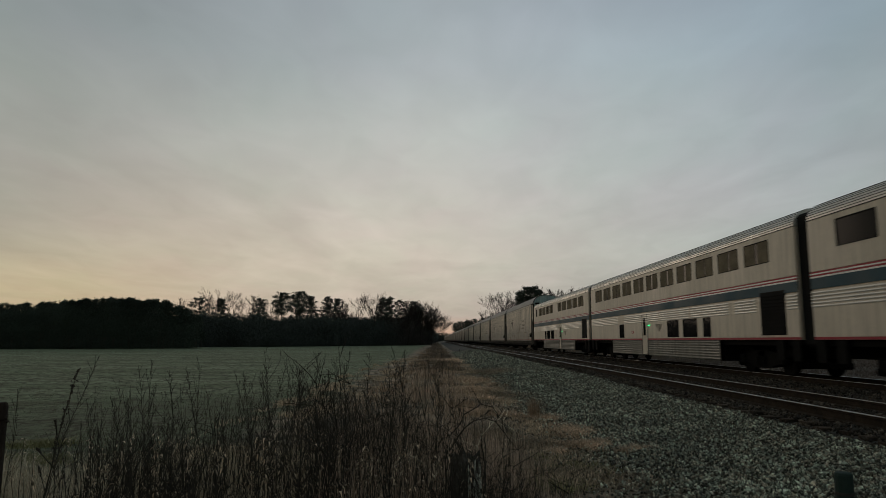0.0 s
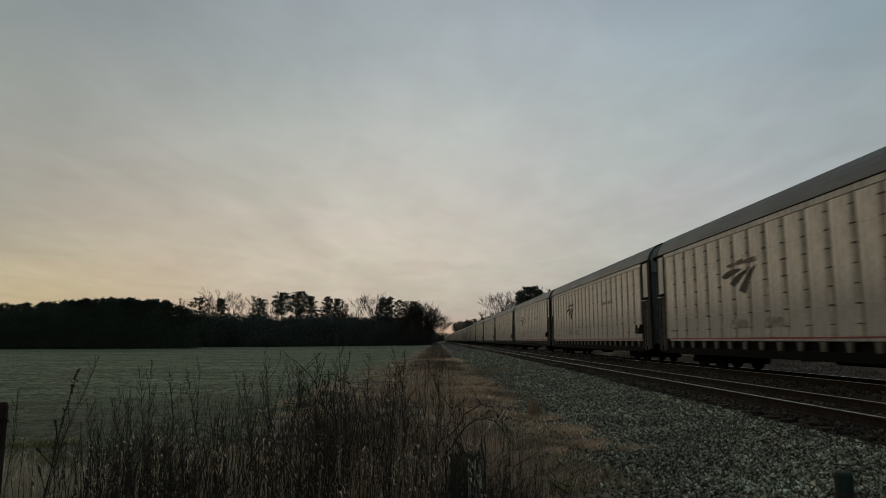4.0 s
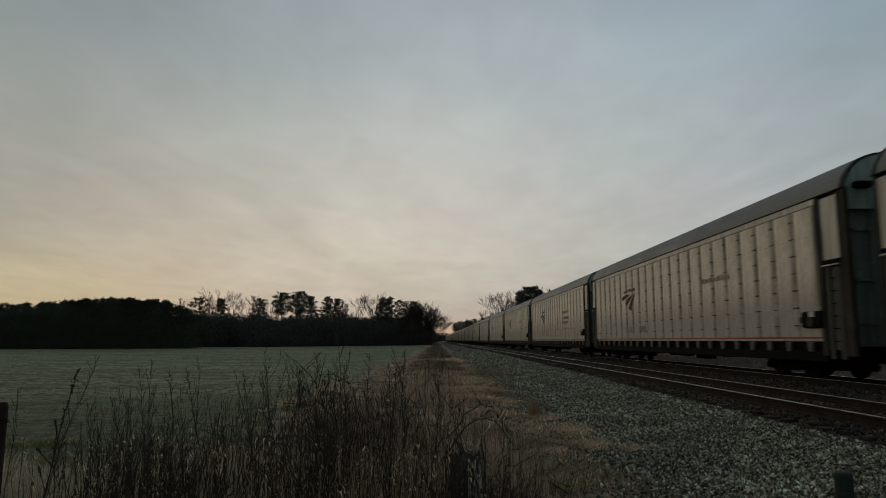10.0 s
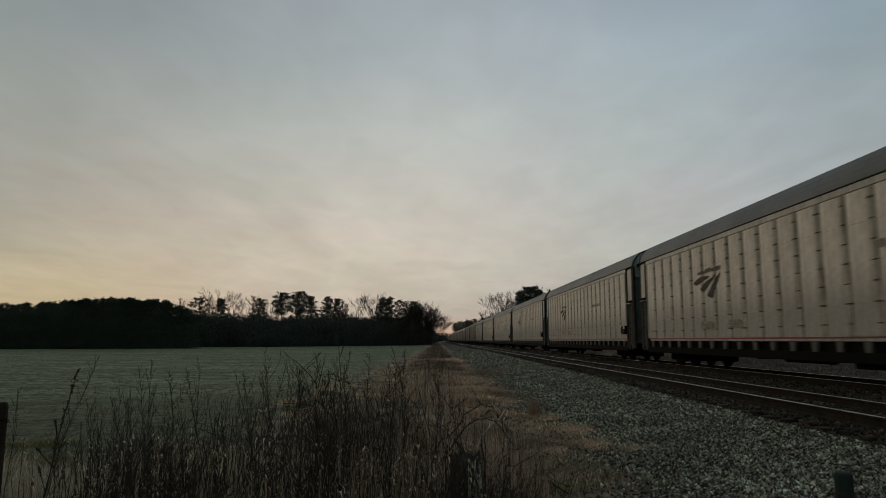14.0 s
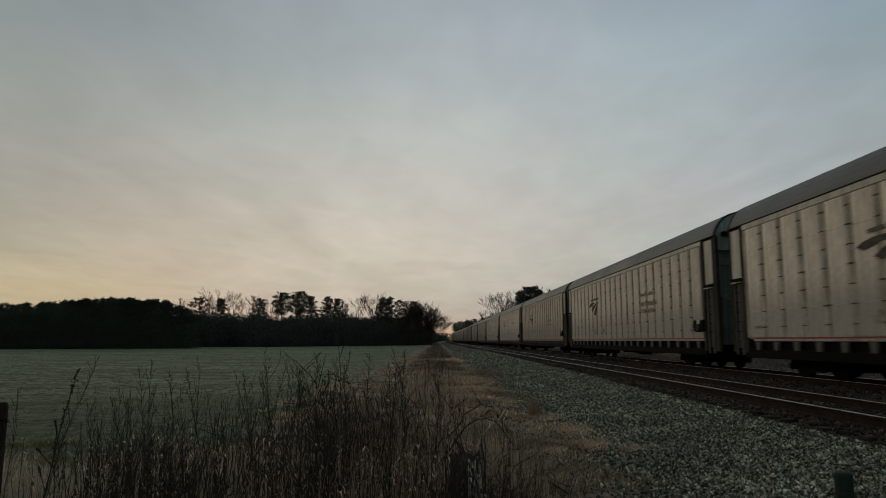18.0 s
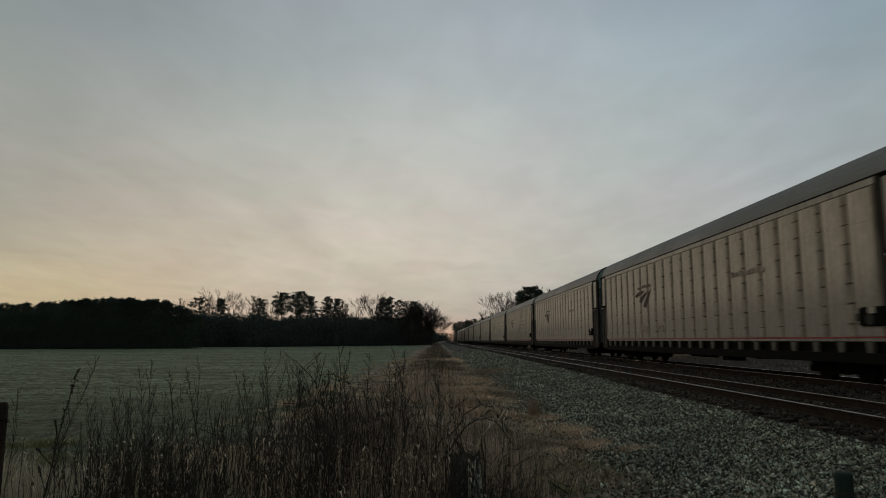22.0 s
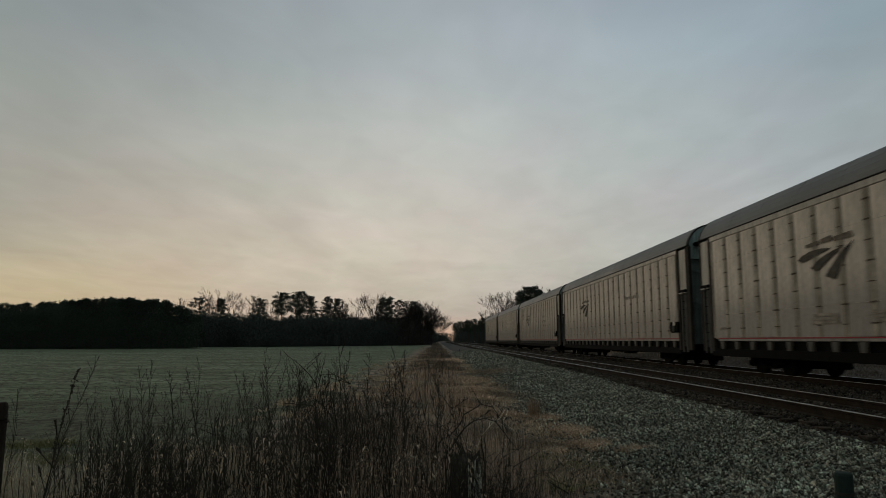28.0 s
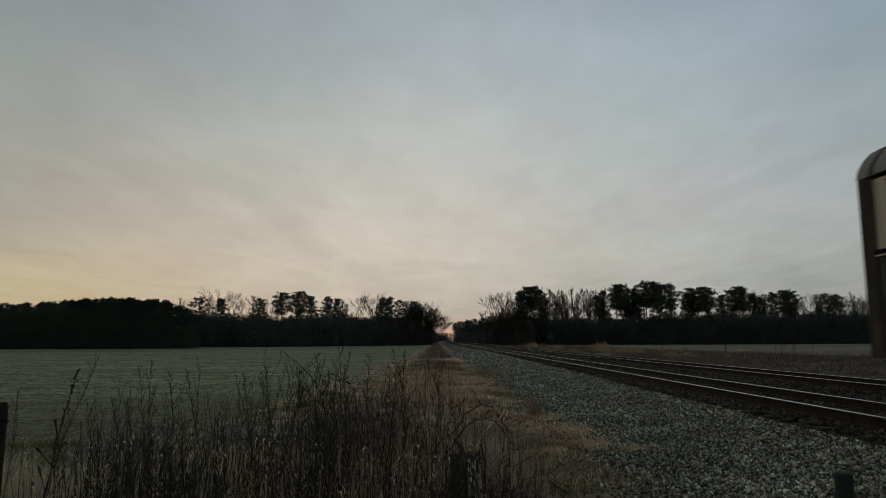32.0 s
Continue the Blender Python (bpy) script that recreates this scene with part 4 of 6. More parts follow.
# weathering of single cars: paler above one, grimier below; 17 and 18 darkened for weak grazing reflection
RACK_TINT = {-1: 1.12, 0: 1.02, 5: 1.10, 6: 1.0, 11: 1.10, 12: 1.13, 14: 0.72, 15: 0.98, 19: 0.76, 20: 0.98, 24: 0.82, 25: 0.66, 26: 0.76, 27: 0.78, 17: 0.74, 18: 0.87}
RACKS_WITH_BLOCK_TEXT = {-5, -3, 2, 5, 11, 13, 14, 19, 20, 21, 23, 25}
TRAIN = make_train()


# ---------------------------------------------------------------- trees and woods
def pine_tree(name, h, base, spread, seed, limbs=20, form="round", lobe=0.85, leaf=0.165, fill=54, needles=None):
    """A pine: bare tapering trunk, crooked limbs, each ending in a lobe of needle clusters. form: round, cone or open."""
    rng = np.random.default_rng(seed)
    tree = new(name)
    g = Geo()
    bend = rng.normal(0, 0.3, 2)
    steps = np.linspace(0, 1, 8)
    g.tube([(bend[0] * t * t, bend[1] * t * t, 0.97 * h * t) for t in steps], [0.0125 * h * (1 - 0.86 * t) for t in steps], 7)
    cs, rs = [], []
    lop = rng.uniform(0, 2 * math.pi)
    for i in range(limbs):
        t = (i + rng.uniform(0.2, 0.8)) / limbs
        z = base + (h - base) * t * 0.95
        if form == "cone":
            wide = (1 - t) ** 0.6 * (0.78 + 0.22 * math.sin(t * 22.0)) + 0.08
        elif form == "open":
            wide = math.sqrt(max(1 - ((t - 0.55) / 0.6) ** 2, 0.03)) * rng.choice((0.55, 0.95, 1.1))
        else:
            wide = math.sqrt(max(1 - ((t - 0.40) / 0.62) ** 2, 0.03))
        az = i * 2.4 + rng.uniform(-0.5, 0.5)
        ln = spread * wide * rng.uniform(0.72, 1.06) * (1 + 0.16 * math.cos(az - lop))
        f = z / h
        p0 = Vector((bend[0] * f * f, bend[1] * f * f, z - 0.25 * ln))
        tip = Vector((p0.x + math.cos(az) * ln, p0.y + math.sin(az) * ln, z + ln * rng.uniform(-0.05, 0.22)))
        g.tube([p0, p0.lerp(tip, 0.5) + Vector((0, 0, -0.05 * ln)), tip], [0.0036 * h, 0.0022 * h, 0.012], 4, False)
        r = lobe * rng.uniform(0.75, 1.25) * (1.0 - 0.28 * t)
        for k in range(6):
            back = rng.uniform(0, 0.75) * ln
            at = tip - (tip - p0).normalized() * back + Vector([float(q) for q in rng.normal(0, 0.45 * r, 3) * (1, 1, 0.4)])
            cs.append(at)
            rs.append(r * rng.uniform(0.5, 0.85))
    cs.append(Vector((bend[0], bend[1], h - 0.35)))
    rs.append(0.5)
    part("trunk", g, M_BARK, tree, "bare straight trunk")
    v, f = clumps(rng, np.array([tuple(c) for c in cs]), np.array(rs), fill, leaf, 0.68)
    raw("crown", v, f, needles or M_PINE, tree)
    return tree


def bare_tree(name, h, seed, form="spreading"):
    """A leafless broadleaf tree, forked down to fine twigs. form: spreading, narrow (one tall leader) or bushy (many stems from the ground)."""
    rng = random.Random(seed)
    tree = new(name)
    g, tw = Geo(), Geo()

    def grow(p, d, ln, r, level):
        steps = 3 if level < 3 else 2 if level < 5 else 1
        pts, q = [p], p
        for i in range(steps):
            d = (d + Vector((rng.gauss(0, 0.13), rng.gauss(0, 0.13), 0.05 if level else 0.0))).normalized()
            q = q + d * ln / steps
            pts.append(q)
        (g if level < 3 else tw).tube(pts, [r * (1 - 0.45 * i / steps) for i in range(steps + 1)], 5 if level < 2 else 3, False)
        if level == 5:
            return
        kids = 3 if level == 0 else rng.choice((3, 4))
        for k in range(kids):
            ax = Vector((rng.gauss(0, 1), rng.gauss(0, 1), rng.gauss(0, 0.5))).normalized()
            ang = rng.uniform(0.28, 0.72) * (0.55 if form == "narrow" else 0.9)
            nd = (d + ax * math.tan(ang)).normalized()
            if nd.z < 0.1:
                nd.z = 0.15
            at = pts[-1] if k < 2 else pts[-2].lerp(pts[-1], rng.uniform(0, 0.8))
            grow(at, nd.normalized(), ln * rng.uniform(0.58, 0.78), max(r * 0.60, 0.017), level + 1)

    if form == "narrow":
        pts, q, d = [Vector((0, 0, -0.1))], Vector((0, 0, -0.1)), Vector((rng.gauss(0, 0.03), rng.gauss(0, 0.03), 1)).normalized()
        for i in range(10):
            d = (d + Vector((rng.gauss(0, 0.045), rng.gauss(0, 0.045), 0.02))).normalized()
            q = q + d * h / 10
            pts.append(q)
        g.tube(pts, [h * 0.0105 * (1 - 0.088 * i) for i in range(11)], 5, False)
        for k in range(30):
            t = rng.uniform(0.36, 0.98)
            j = min(int(t * 10), 9)
            az = rng.uniform(0, 6.283)
            nd = Vector((math.cos(az) * 0.45, math.sin(az) * 0.45, rng.uniform(0.8, 1.4))).normalized()
            grow(pts[j].lerp(pts[j + 1], t * 10 - j), nd, h * rng.uniform(0.07, 0.17) * (1.25 - t * 0.5), h * 0.0026, 3)
    elif form == "bushy":
        for k in range(11):
            az, out = rng.uniform(0, 6.283), rng.uniform(0.1, 0.75)
            grow(Vector((math.cos(az) * out, math.sin(az) * out, -0.1)), Vector((math.cos(az) * out, math.sin(az) * out, 1.25)).normalized(), h * rng.uniform(0.26, 0.40), h * 0.006, 1)
    else:
        grow(Vector((0, 0, -0.1)), Vector((rng.gauss(0, 0.05), rng.gauss(0, 0.05), 1)), h * 0.40, h * 0.0115, 0)
    part("trunk", g, M_TWIG, tree, "leafless grey-brown trunk and limbs")
    tagged(part("twig_spray", tw, M_TWIG, tree, "fine leafless twigs"), kind="stuff")
    return tree


def put(proto, first, x, y, turn, size, label=None):
    m = Matrix.LocRotScale((x, y, float(ground_z(np.array(x), np.array(y))) - 0.08), Euler((0, 0, turn)), None)
    ob = proto if first else copy_thing(proto, m)
    ob.matrix_basis = m
    ob.scale = (size, size, size)
    if label:
        tagged(ob, label)
    return ob


def thicket(name, path, depth, height, count, leaf, m, seed, label, category, fade=0.75, outer=0):
    """Dense undergrowth along a line: loose leaf and twig triangles, with a broken top."""
    rng = np.random.default_rng(seed)
    path = np.array(path, float)
    seg = np.linalg.norm(np.diff(path, axis=0), axis=1)
    cum = np.concatenate([[0], np.cumsum(seg)])
    u = rng.uniform(0, cum[-1], count)
    x, y = np.interp(u, cum, path[:, 0]), np.interp(u, cum, path[:, 1])
    hh = np.interp(u, cum, np.broadcast_to(height, (len(path),)) if not hasattr(height, "__len__") else np.array(height, float))
    dx, dy = np.interp(u, cum, np.gradient(path[:, 0])), np.interp(u, cum, np.gradient(path[:, 1]))
    n = np.hypot(dx, dy)
    off = rng.uniform(0, 1, count) * depth
    x, y = x - dy / n * off, y + dx / n * off
    top = hh * (fade + (1 - fade) * (0.5 + 0.5 * np.sin(u * 0.55 + 2 * np.sin(u * 0.17))) + 0.07 * np.sin(u * 2.1 + off * 1.3) + 0.05 * np.sin(u * 4.7 + off * 2.9))
    z = ground_z(x, y) + top * rng.uniform(0, 1, count) ** 0.85
    c = np.stack([x, y, z], 1)
    deep = off / depth if outer == 0 else 1 - off / depth
    v, f = clumps(rng, c, 0.45, 3, leaf * (0.40 + 1.9 * deep * deep) * (1.15 - 0.45 * (z - ground_z(x, y)) / np.maximum(top, 0.1)), 1.0)
    return tagged(raw(name, v, f, m), label, category, kind="stuff")


VIEW = look(EYE, AIM, ROLL).to_3x3()


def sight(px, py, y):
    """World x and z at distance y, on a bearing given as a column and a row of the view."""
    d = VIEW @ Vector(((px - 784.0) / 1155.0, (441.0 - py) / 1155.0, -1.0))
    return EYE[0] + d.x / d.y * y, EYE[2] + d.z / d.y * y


def at_px(px, y):
    return sight(px, 600.0, y)[0]


def make_woods():
    rng = random.Random(21)
    # young plantation, dense to the ground
    kinds = [pine_tree("pine_tree", 9.0, 2.2, 1.7, s, 20, "cone", 0.8, 0.17, 34) for s in (1, 2, 3)]
    used = set()
    spots = []
    for i in range(46):
        s = i / 45
        spots.append((-118 + 66 * s + rng.uniform(-0.8, 0.8), 95 + 45 * s + rng.uniform(-0.5, 3.0)))
    for i in range(44):
        s = i / 43
        spots.append((-122 + 66 * s + rng.uniform(-1, 1), 101 + 46 * s + rng.uniform(0, 4)))
    for i in range(40):
        s = i / 39
        spots.append((-117 + 64 * s + rng.uniform(-1, 1), 98 + 45 * s + rng.uniform(0, 3)))
    for i in range(26):
        s = i / 25
        spots.append((-72 + 20 * s + rng.uniform(-0.8, 0.8), 127 + 14 * s + rng.uniform(0, 4)))
    for x, y in spots:
        k = rng.randrange(3)
        px = 773 + 1155 * x / y
        top = float(np.interp(px, (-60, 0, 35, 90, 130, 215, 290, 312, 340, 356), (527, 531, 536, 532, 528, 525, 529, 535, 546, 558)))
        size = (sight(px, top, y)[1] - float(ground_z(np.array(x), np.array(y)))) / 9.0 * rng.uniform(0.95, 1.02)
        put(kinds[k], k not in used, x, y, rng.uniform(0, 6.28), size, "young plantation pine, dense dark green, at the field edge")
        used.add(k)
    for k in kinds:
        tagged(k, "young plantation pine, dense dark green, at the field edge", "tree", "plantation pines")
    for ob in scene.collection.objects:
        if ob.parent is None and ob.name.startswith("pine_tree"):
            tagged(ob, category="tree", group="plantation pines")
    thicket("plantation_undergrowth", [(-122, 88), (-74, 120), (-49, 137.5)], 14, [8.9, 8.8, 6.6], 96000, 0.36, M_PINE, 31, "dark undergrowth filling the pine plantation", "undergrowth")

    # tall pines and bare trees along the far side of the field, on both sides of the railway
    tall = [pine_tree("tall_pine", 15.0, b, sp, s, n, form, lobe) for b, sp, s, n, form, lobe in (
        (8.9, 2.8, 11, 36, "round", 1.05), (7.0, 3.3, 12, 38, "cone", 0.85), (7.4, 2.2, 13, 26, "round", 0.88), (9.0, 3.0, 14, 38, "round", 1.08), (7.2, 2.0, 15, 30, "cone", 0.72), (7.0, 2.8, 16, 26, "open", 0.92))]
    bare = [bare_tree("bare_tree", 14.0, s, form) for s, form in ((41, "spreading"), (42, "spreading"), (43, "narrow"), (44, "narrow"), (45, "spreading"), (46, "narrow"))]
    bushy = [bare_tree("bare_thicket_tree", 9.0, s, "bushy") for s in (47, 48)]
    seen = set()

    def tall_pine(px, y, top, k, wide=1.0):
        x, h = sight(px, top, y)
        h -= float(ground_z(np.array(x), np.array(y)))
        ob = put(tall[k], ("p", k) not in seen, x, y, rng.uniform(0, 6.28), h / 15.0)
        ob.scale = (wide * h / 15.0, wide * h / 15.0, h / 15.0)
        seen.add(("p", k))

    def bare_one(px, y, top, k):
        x, h = sight(px, top, y)
        h -= float(ground_z(np.array(x), np.array(y)))
        put(bare[k], ("b", k) not in seen, x, y, rng.uniform(0, 6.28), h / bare_h[k])
        seen.add(("b", k))

    bare_h = []
    for b in bare:
        bare_h.append(max(v.co.z for c in b.children for v in c.data.vertices))
    bushy_h = [max(v.co.z for c in b.children for v in c.data.vertices) for b in bushy]
    for n, (px, y, top, k) in enumerate(((907, 200, 531, 0), (922, 202, 540, 1), (893, 204, 548, 1), (935, 206, 552, 0), (752, 246, 533, 0), (762, 250, 543, 1), (770, 254, 558, 0), (726, 240, 545, 1), (708, 236, 555, 0))):
        x, z = sight(px, top, y)
        ob = put(bushy[k], n == (0, 1)[k], x, y, rng.uniform(0, 6.28), (z - float(ground_z(np.array(x), np.array(y)))) / bushy_h[k])
        tagged(ob, "dense leafless thicket tree with many grey-brown stems", "tree", "thicket trees")
    for px, top, k in ((353, 523, 5), (394, 527, 1), (460, 527, 1), (500, 517, 3), (532, 515, 0), (556, 522, 2), (575, 523, 2), (596, 527, 4), (676, 526, 1), (689, 525, 4), (704, 529, 2), (733, 533, 3), (739, 540, 0), (727, 541, 2), (613, 555, 5)):
        tall_pine(px, 180 + (px - 350) * 0.17, top, k, 1.2)
    # a ragged row of pines standing along the far railway bank
    for px, y, top, k in ((806, 613, 571, 0), (812, 520, 569, 3), (818, 436, 567, 2), (824, 395, 569, 0), (829, 357, 566, 3), (834, 330, 567, 1), (840, 302, 564, 0), (846, 275, 566, 2), (853, 250, 562, 3), (860, 238, 564, 4), (867, 228, 559, 0), (875, 220, 561, 5), (884, 212, 556, 1)):
        tall_pine(px, y, top, k)
    for px, top, k in ((318, 524, 2), (340, 522, 0), (372, 520, 3), (403, 508, 0), (415, 516, 1), (437, 521, 4), (447, 520, 2), (480, 535, 3), (586, 526, 3), (608, 528, 2), (636, 516, 1), (650, 516, 0), (661, 517, 4), (612, 545, 1), (722, 531, 4), (745, 530, 1)):
        bare_one(px, 182 + (px - 350) * 0.14, top, k)
    thicket("field_edge_undergrowth", [(-76, 149), (-42, 172), (-14, 225), (-3, 262)], 16, [7.8, 8.2, 9.2, 10.2], 120000, 0.42, M_WOODS, 32, "dark leafless undergrowth at the foot of the field-edge trees", "undergrowth", 0.78)
    thicket("far_bank_undergrowth", [(-3, 262), (-0.5, 420), (1.5, 640)], 14, [9.8, 8.5, 6.0], 30000, 0.9, M_WOODS, 36, "dark undergrowth lining the far field bank", "undergrowth", 0.88)
    # right of the railway
    for px, top, k in ((930, 507, 3), (944, 506, 0), (921, 515, 1), (955, 512, 2), (1072, 512, 2), (1090, 503, 3), (1100, 502, 0), (1120, 508, 1), (1143, 498, 3), (1153, 497, 0), (1165, 501, 1), (1184, 502, 3), (1212, 516, 2), (1240, 507, 0), (1248, 508, 3),
                       (1272, 520, 2), (1306, 506, 0), (1313, 508, 3), (1365, 516, 1), (1385, 513, 0), (1392, 516, 2), (1460, 517, 2), (1474, 521, 3), (1560, 515, 0), (1610, 512, 3), (1655, 510, 1), (1132, 520, 2), (1060, 520, 2), (1225, 520, 1)):
        tall_pine(px, 222 + rng.uniform(-4, 8), top, k)
    for px, top, k in ((893, 510, 0), (884, 516, 1), (902, 514, 4), (962, 502, 3), (970, 508, 2), (980, 511, 3), (992, 520, 2), (1003, 518, 3), (1014, 506, 2), (1022, 508, 3), (1030, 510, 2), (1042, 508, 3), (1052, 510, 2), (1064, 508, 3), (1200, 520, 0), (1255, 508, 3), (1285, 522, 2),
                       (1325, 512, 1), (1340, 518, 3), (1350, 516, 2), (1405, 516, 3), (1418, 518, 4), (1432, 516, 0), (1444, 518, 2), (1490, 516, 1), (1503, 518, 0), (1516, 522, 4), (1530, 526, 3), (1542, 522, 1), (1580, 516, 0), (1630, 516, 2), (862, 545, 1), (855, 552, 2)):
        bare_one(px, 223 + rng.uniform(-4, 10), top, k)
    for k in range(9):
        tall_pine(rng.choice((rng.uniform(1075, 1200), rng.uniform(1075, 1260), rng.uniform(1290, 1400))), 228 + rng.uniform(0, 14), rng.uniform(508, 530), rng.choice((0, 3, 3, 2, 5)))
    for k in range(26):
        px = rng.uniform(345, 745)
        bare_one(px, 186 + (px - 350) * 0.14, rng.uniform(528, 548), rng.choice((2, 3, 5)))
    for k in range(34):
        bare_one(rng.choice((rng.uniform(955, 1075), rng.uniform(1200, 1580))), 228 + rng.uniform(0, 12), rng.uniform(512, 530), rng.choice((2, 3, 5, 2, 3, 4)))
    for k in range(30):
        bare_one(rng.choice((rng.uniform(955, 1075), rng.uniform(955, 1075), rng.uniform(1200, 1550))), 228 + rng.uniform(0, 14), rng.uniform(510, 532), rng.choice((2, 3, 5)))
    thicket("wood_edge_undergrowth", [(at_px(1720, 212), 212), (at_px(1300, 212), 212), (at_px(1000, 212), 212), (at_px(905, 212), 205)], -14, [10.4, 9.8, 8.6, 9.0], 110000, 0.42, M_WOODS, 33, "dark undergrowth along the far wood's edge", "undergrowth", 0.86)
    thicket("track_side_undergrowth", [(at_px(905, 212), 205), (19.5, 260), (20, 420), (20, 820)], -12, [9.2, 9.4, 11.0, 14], 50000, 0.7, M_WOODS, 35, "dark undergrowth lining the railway", "undergrowth", 0.9)
    thicket("thicket_tree_undergrowth", [(at_px(948, 196), 196), (at_px(915, 196), 196), (at_px(884, 200), 200)], -9, [6.6, 8.8, 6.4], 16000, 0.34, M_TWIGMASS, 37, "brown leafless scrub round the thicket trees", "undergrowth", 0.8)
    thicket("field_corner_scrub", [(at_px(700, 228), 228), (at_px(745, 236), 236), (at_px(768, 248), 248)], 6, [9.2, 10.2, 4.6], 15000, 0.34, M_TWIGMASS, 38, "brown leafless scrub at the corner of the field", "undergrowth", 0.8)
    thicket("distant_wood", [(-2, 760), (40, 900)], 30, [10, 12], 2500, 1.2, M_WOODS, 34, "distant wood closing the railway cutting", "woods")
    for t in tall:
        tagged(t, "tall mature pine with a high dark crown", "tree")
    for b in bare:
        tagged(b, "leafless broadleaf tree standing in the wood edge", "tree")
    for ob in scene.collection.objects:
        if ob.parent is None and ob.name.startswith("tall_pine"):
            tagged(ob, "tall mature pine with a high dark crown", "tree", "tall pines")
        if ob.parent is None and ob.name.startswith("bare_tree"):
            tagged(ob, "leafless broadleaf tree standing in the wood edge", "tree", "bare trees")


make_woods()


# ---------------------------------------------------------------- verge: grass, weeds, posts
def patch(x, y, s=1.0, o=0.0):
    return 0.5 + 0.5 * np.sin(x * 1.7 * s + o + 1.5 * np.sin(y * 0.55 * s)) * np.sin(y * 0.8 * s + 1.1 * o + np.sin(x * 2.1 * s))


def scatter_blades(name, n, region, height, width, lean, m, seed, label, clump=0.0, density=None):
    rng = np.random.default_rng(seed)
    x0, x1, y0, y1 = region
    # more blades close to the camera
    u = rng.uniform(0, 1, n)
    y = y0 * (y1 / y0) ** u
    x = rng.uniform(x0, x1, n)
    if clump:
        k = max(n // 34, 1)
        cy = y0 * (y1 / y0) ** rng.uniform(0, 1, k)
        cx = rng.uniform(x0, x1, k)
        i = rng.integers(0, k, n)
        sp = rng.normal(0, clump, (n, 2))
        x, y = cx[i] + sp[:, 0], cy[i] + sp[:, 1]
    if density is not None:
        keep = rng.uniform(0, 1, n) < density(x, y)
        x, y = x[keep], y[keep]
    n = len(x)
    z = ground_z(x, y) - 0.01
    h = height * rng.uniform(0.4, 1.25, n) * (0.55 + 0.75 * patch(x, y, 0.37, 0.7))
    w = width * rng.uniform(0.6, 1.4, n) * np.clip(y / 9, 0.7, 4)
    v, f = blades(rng, np.stack([x, y, z], 1), h, w, lean * rng.uniform(0.3, 1.6, n))
    return tagged(raw(name, v, f, m), label, "grass", kind="stuff")


LEAN = {}


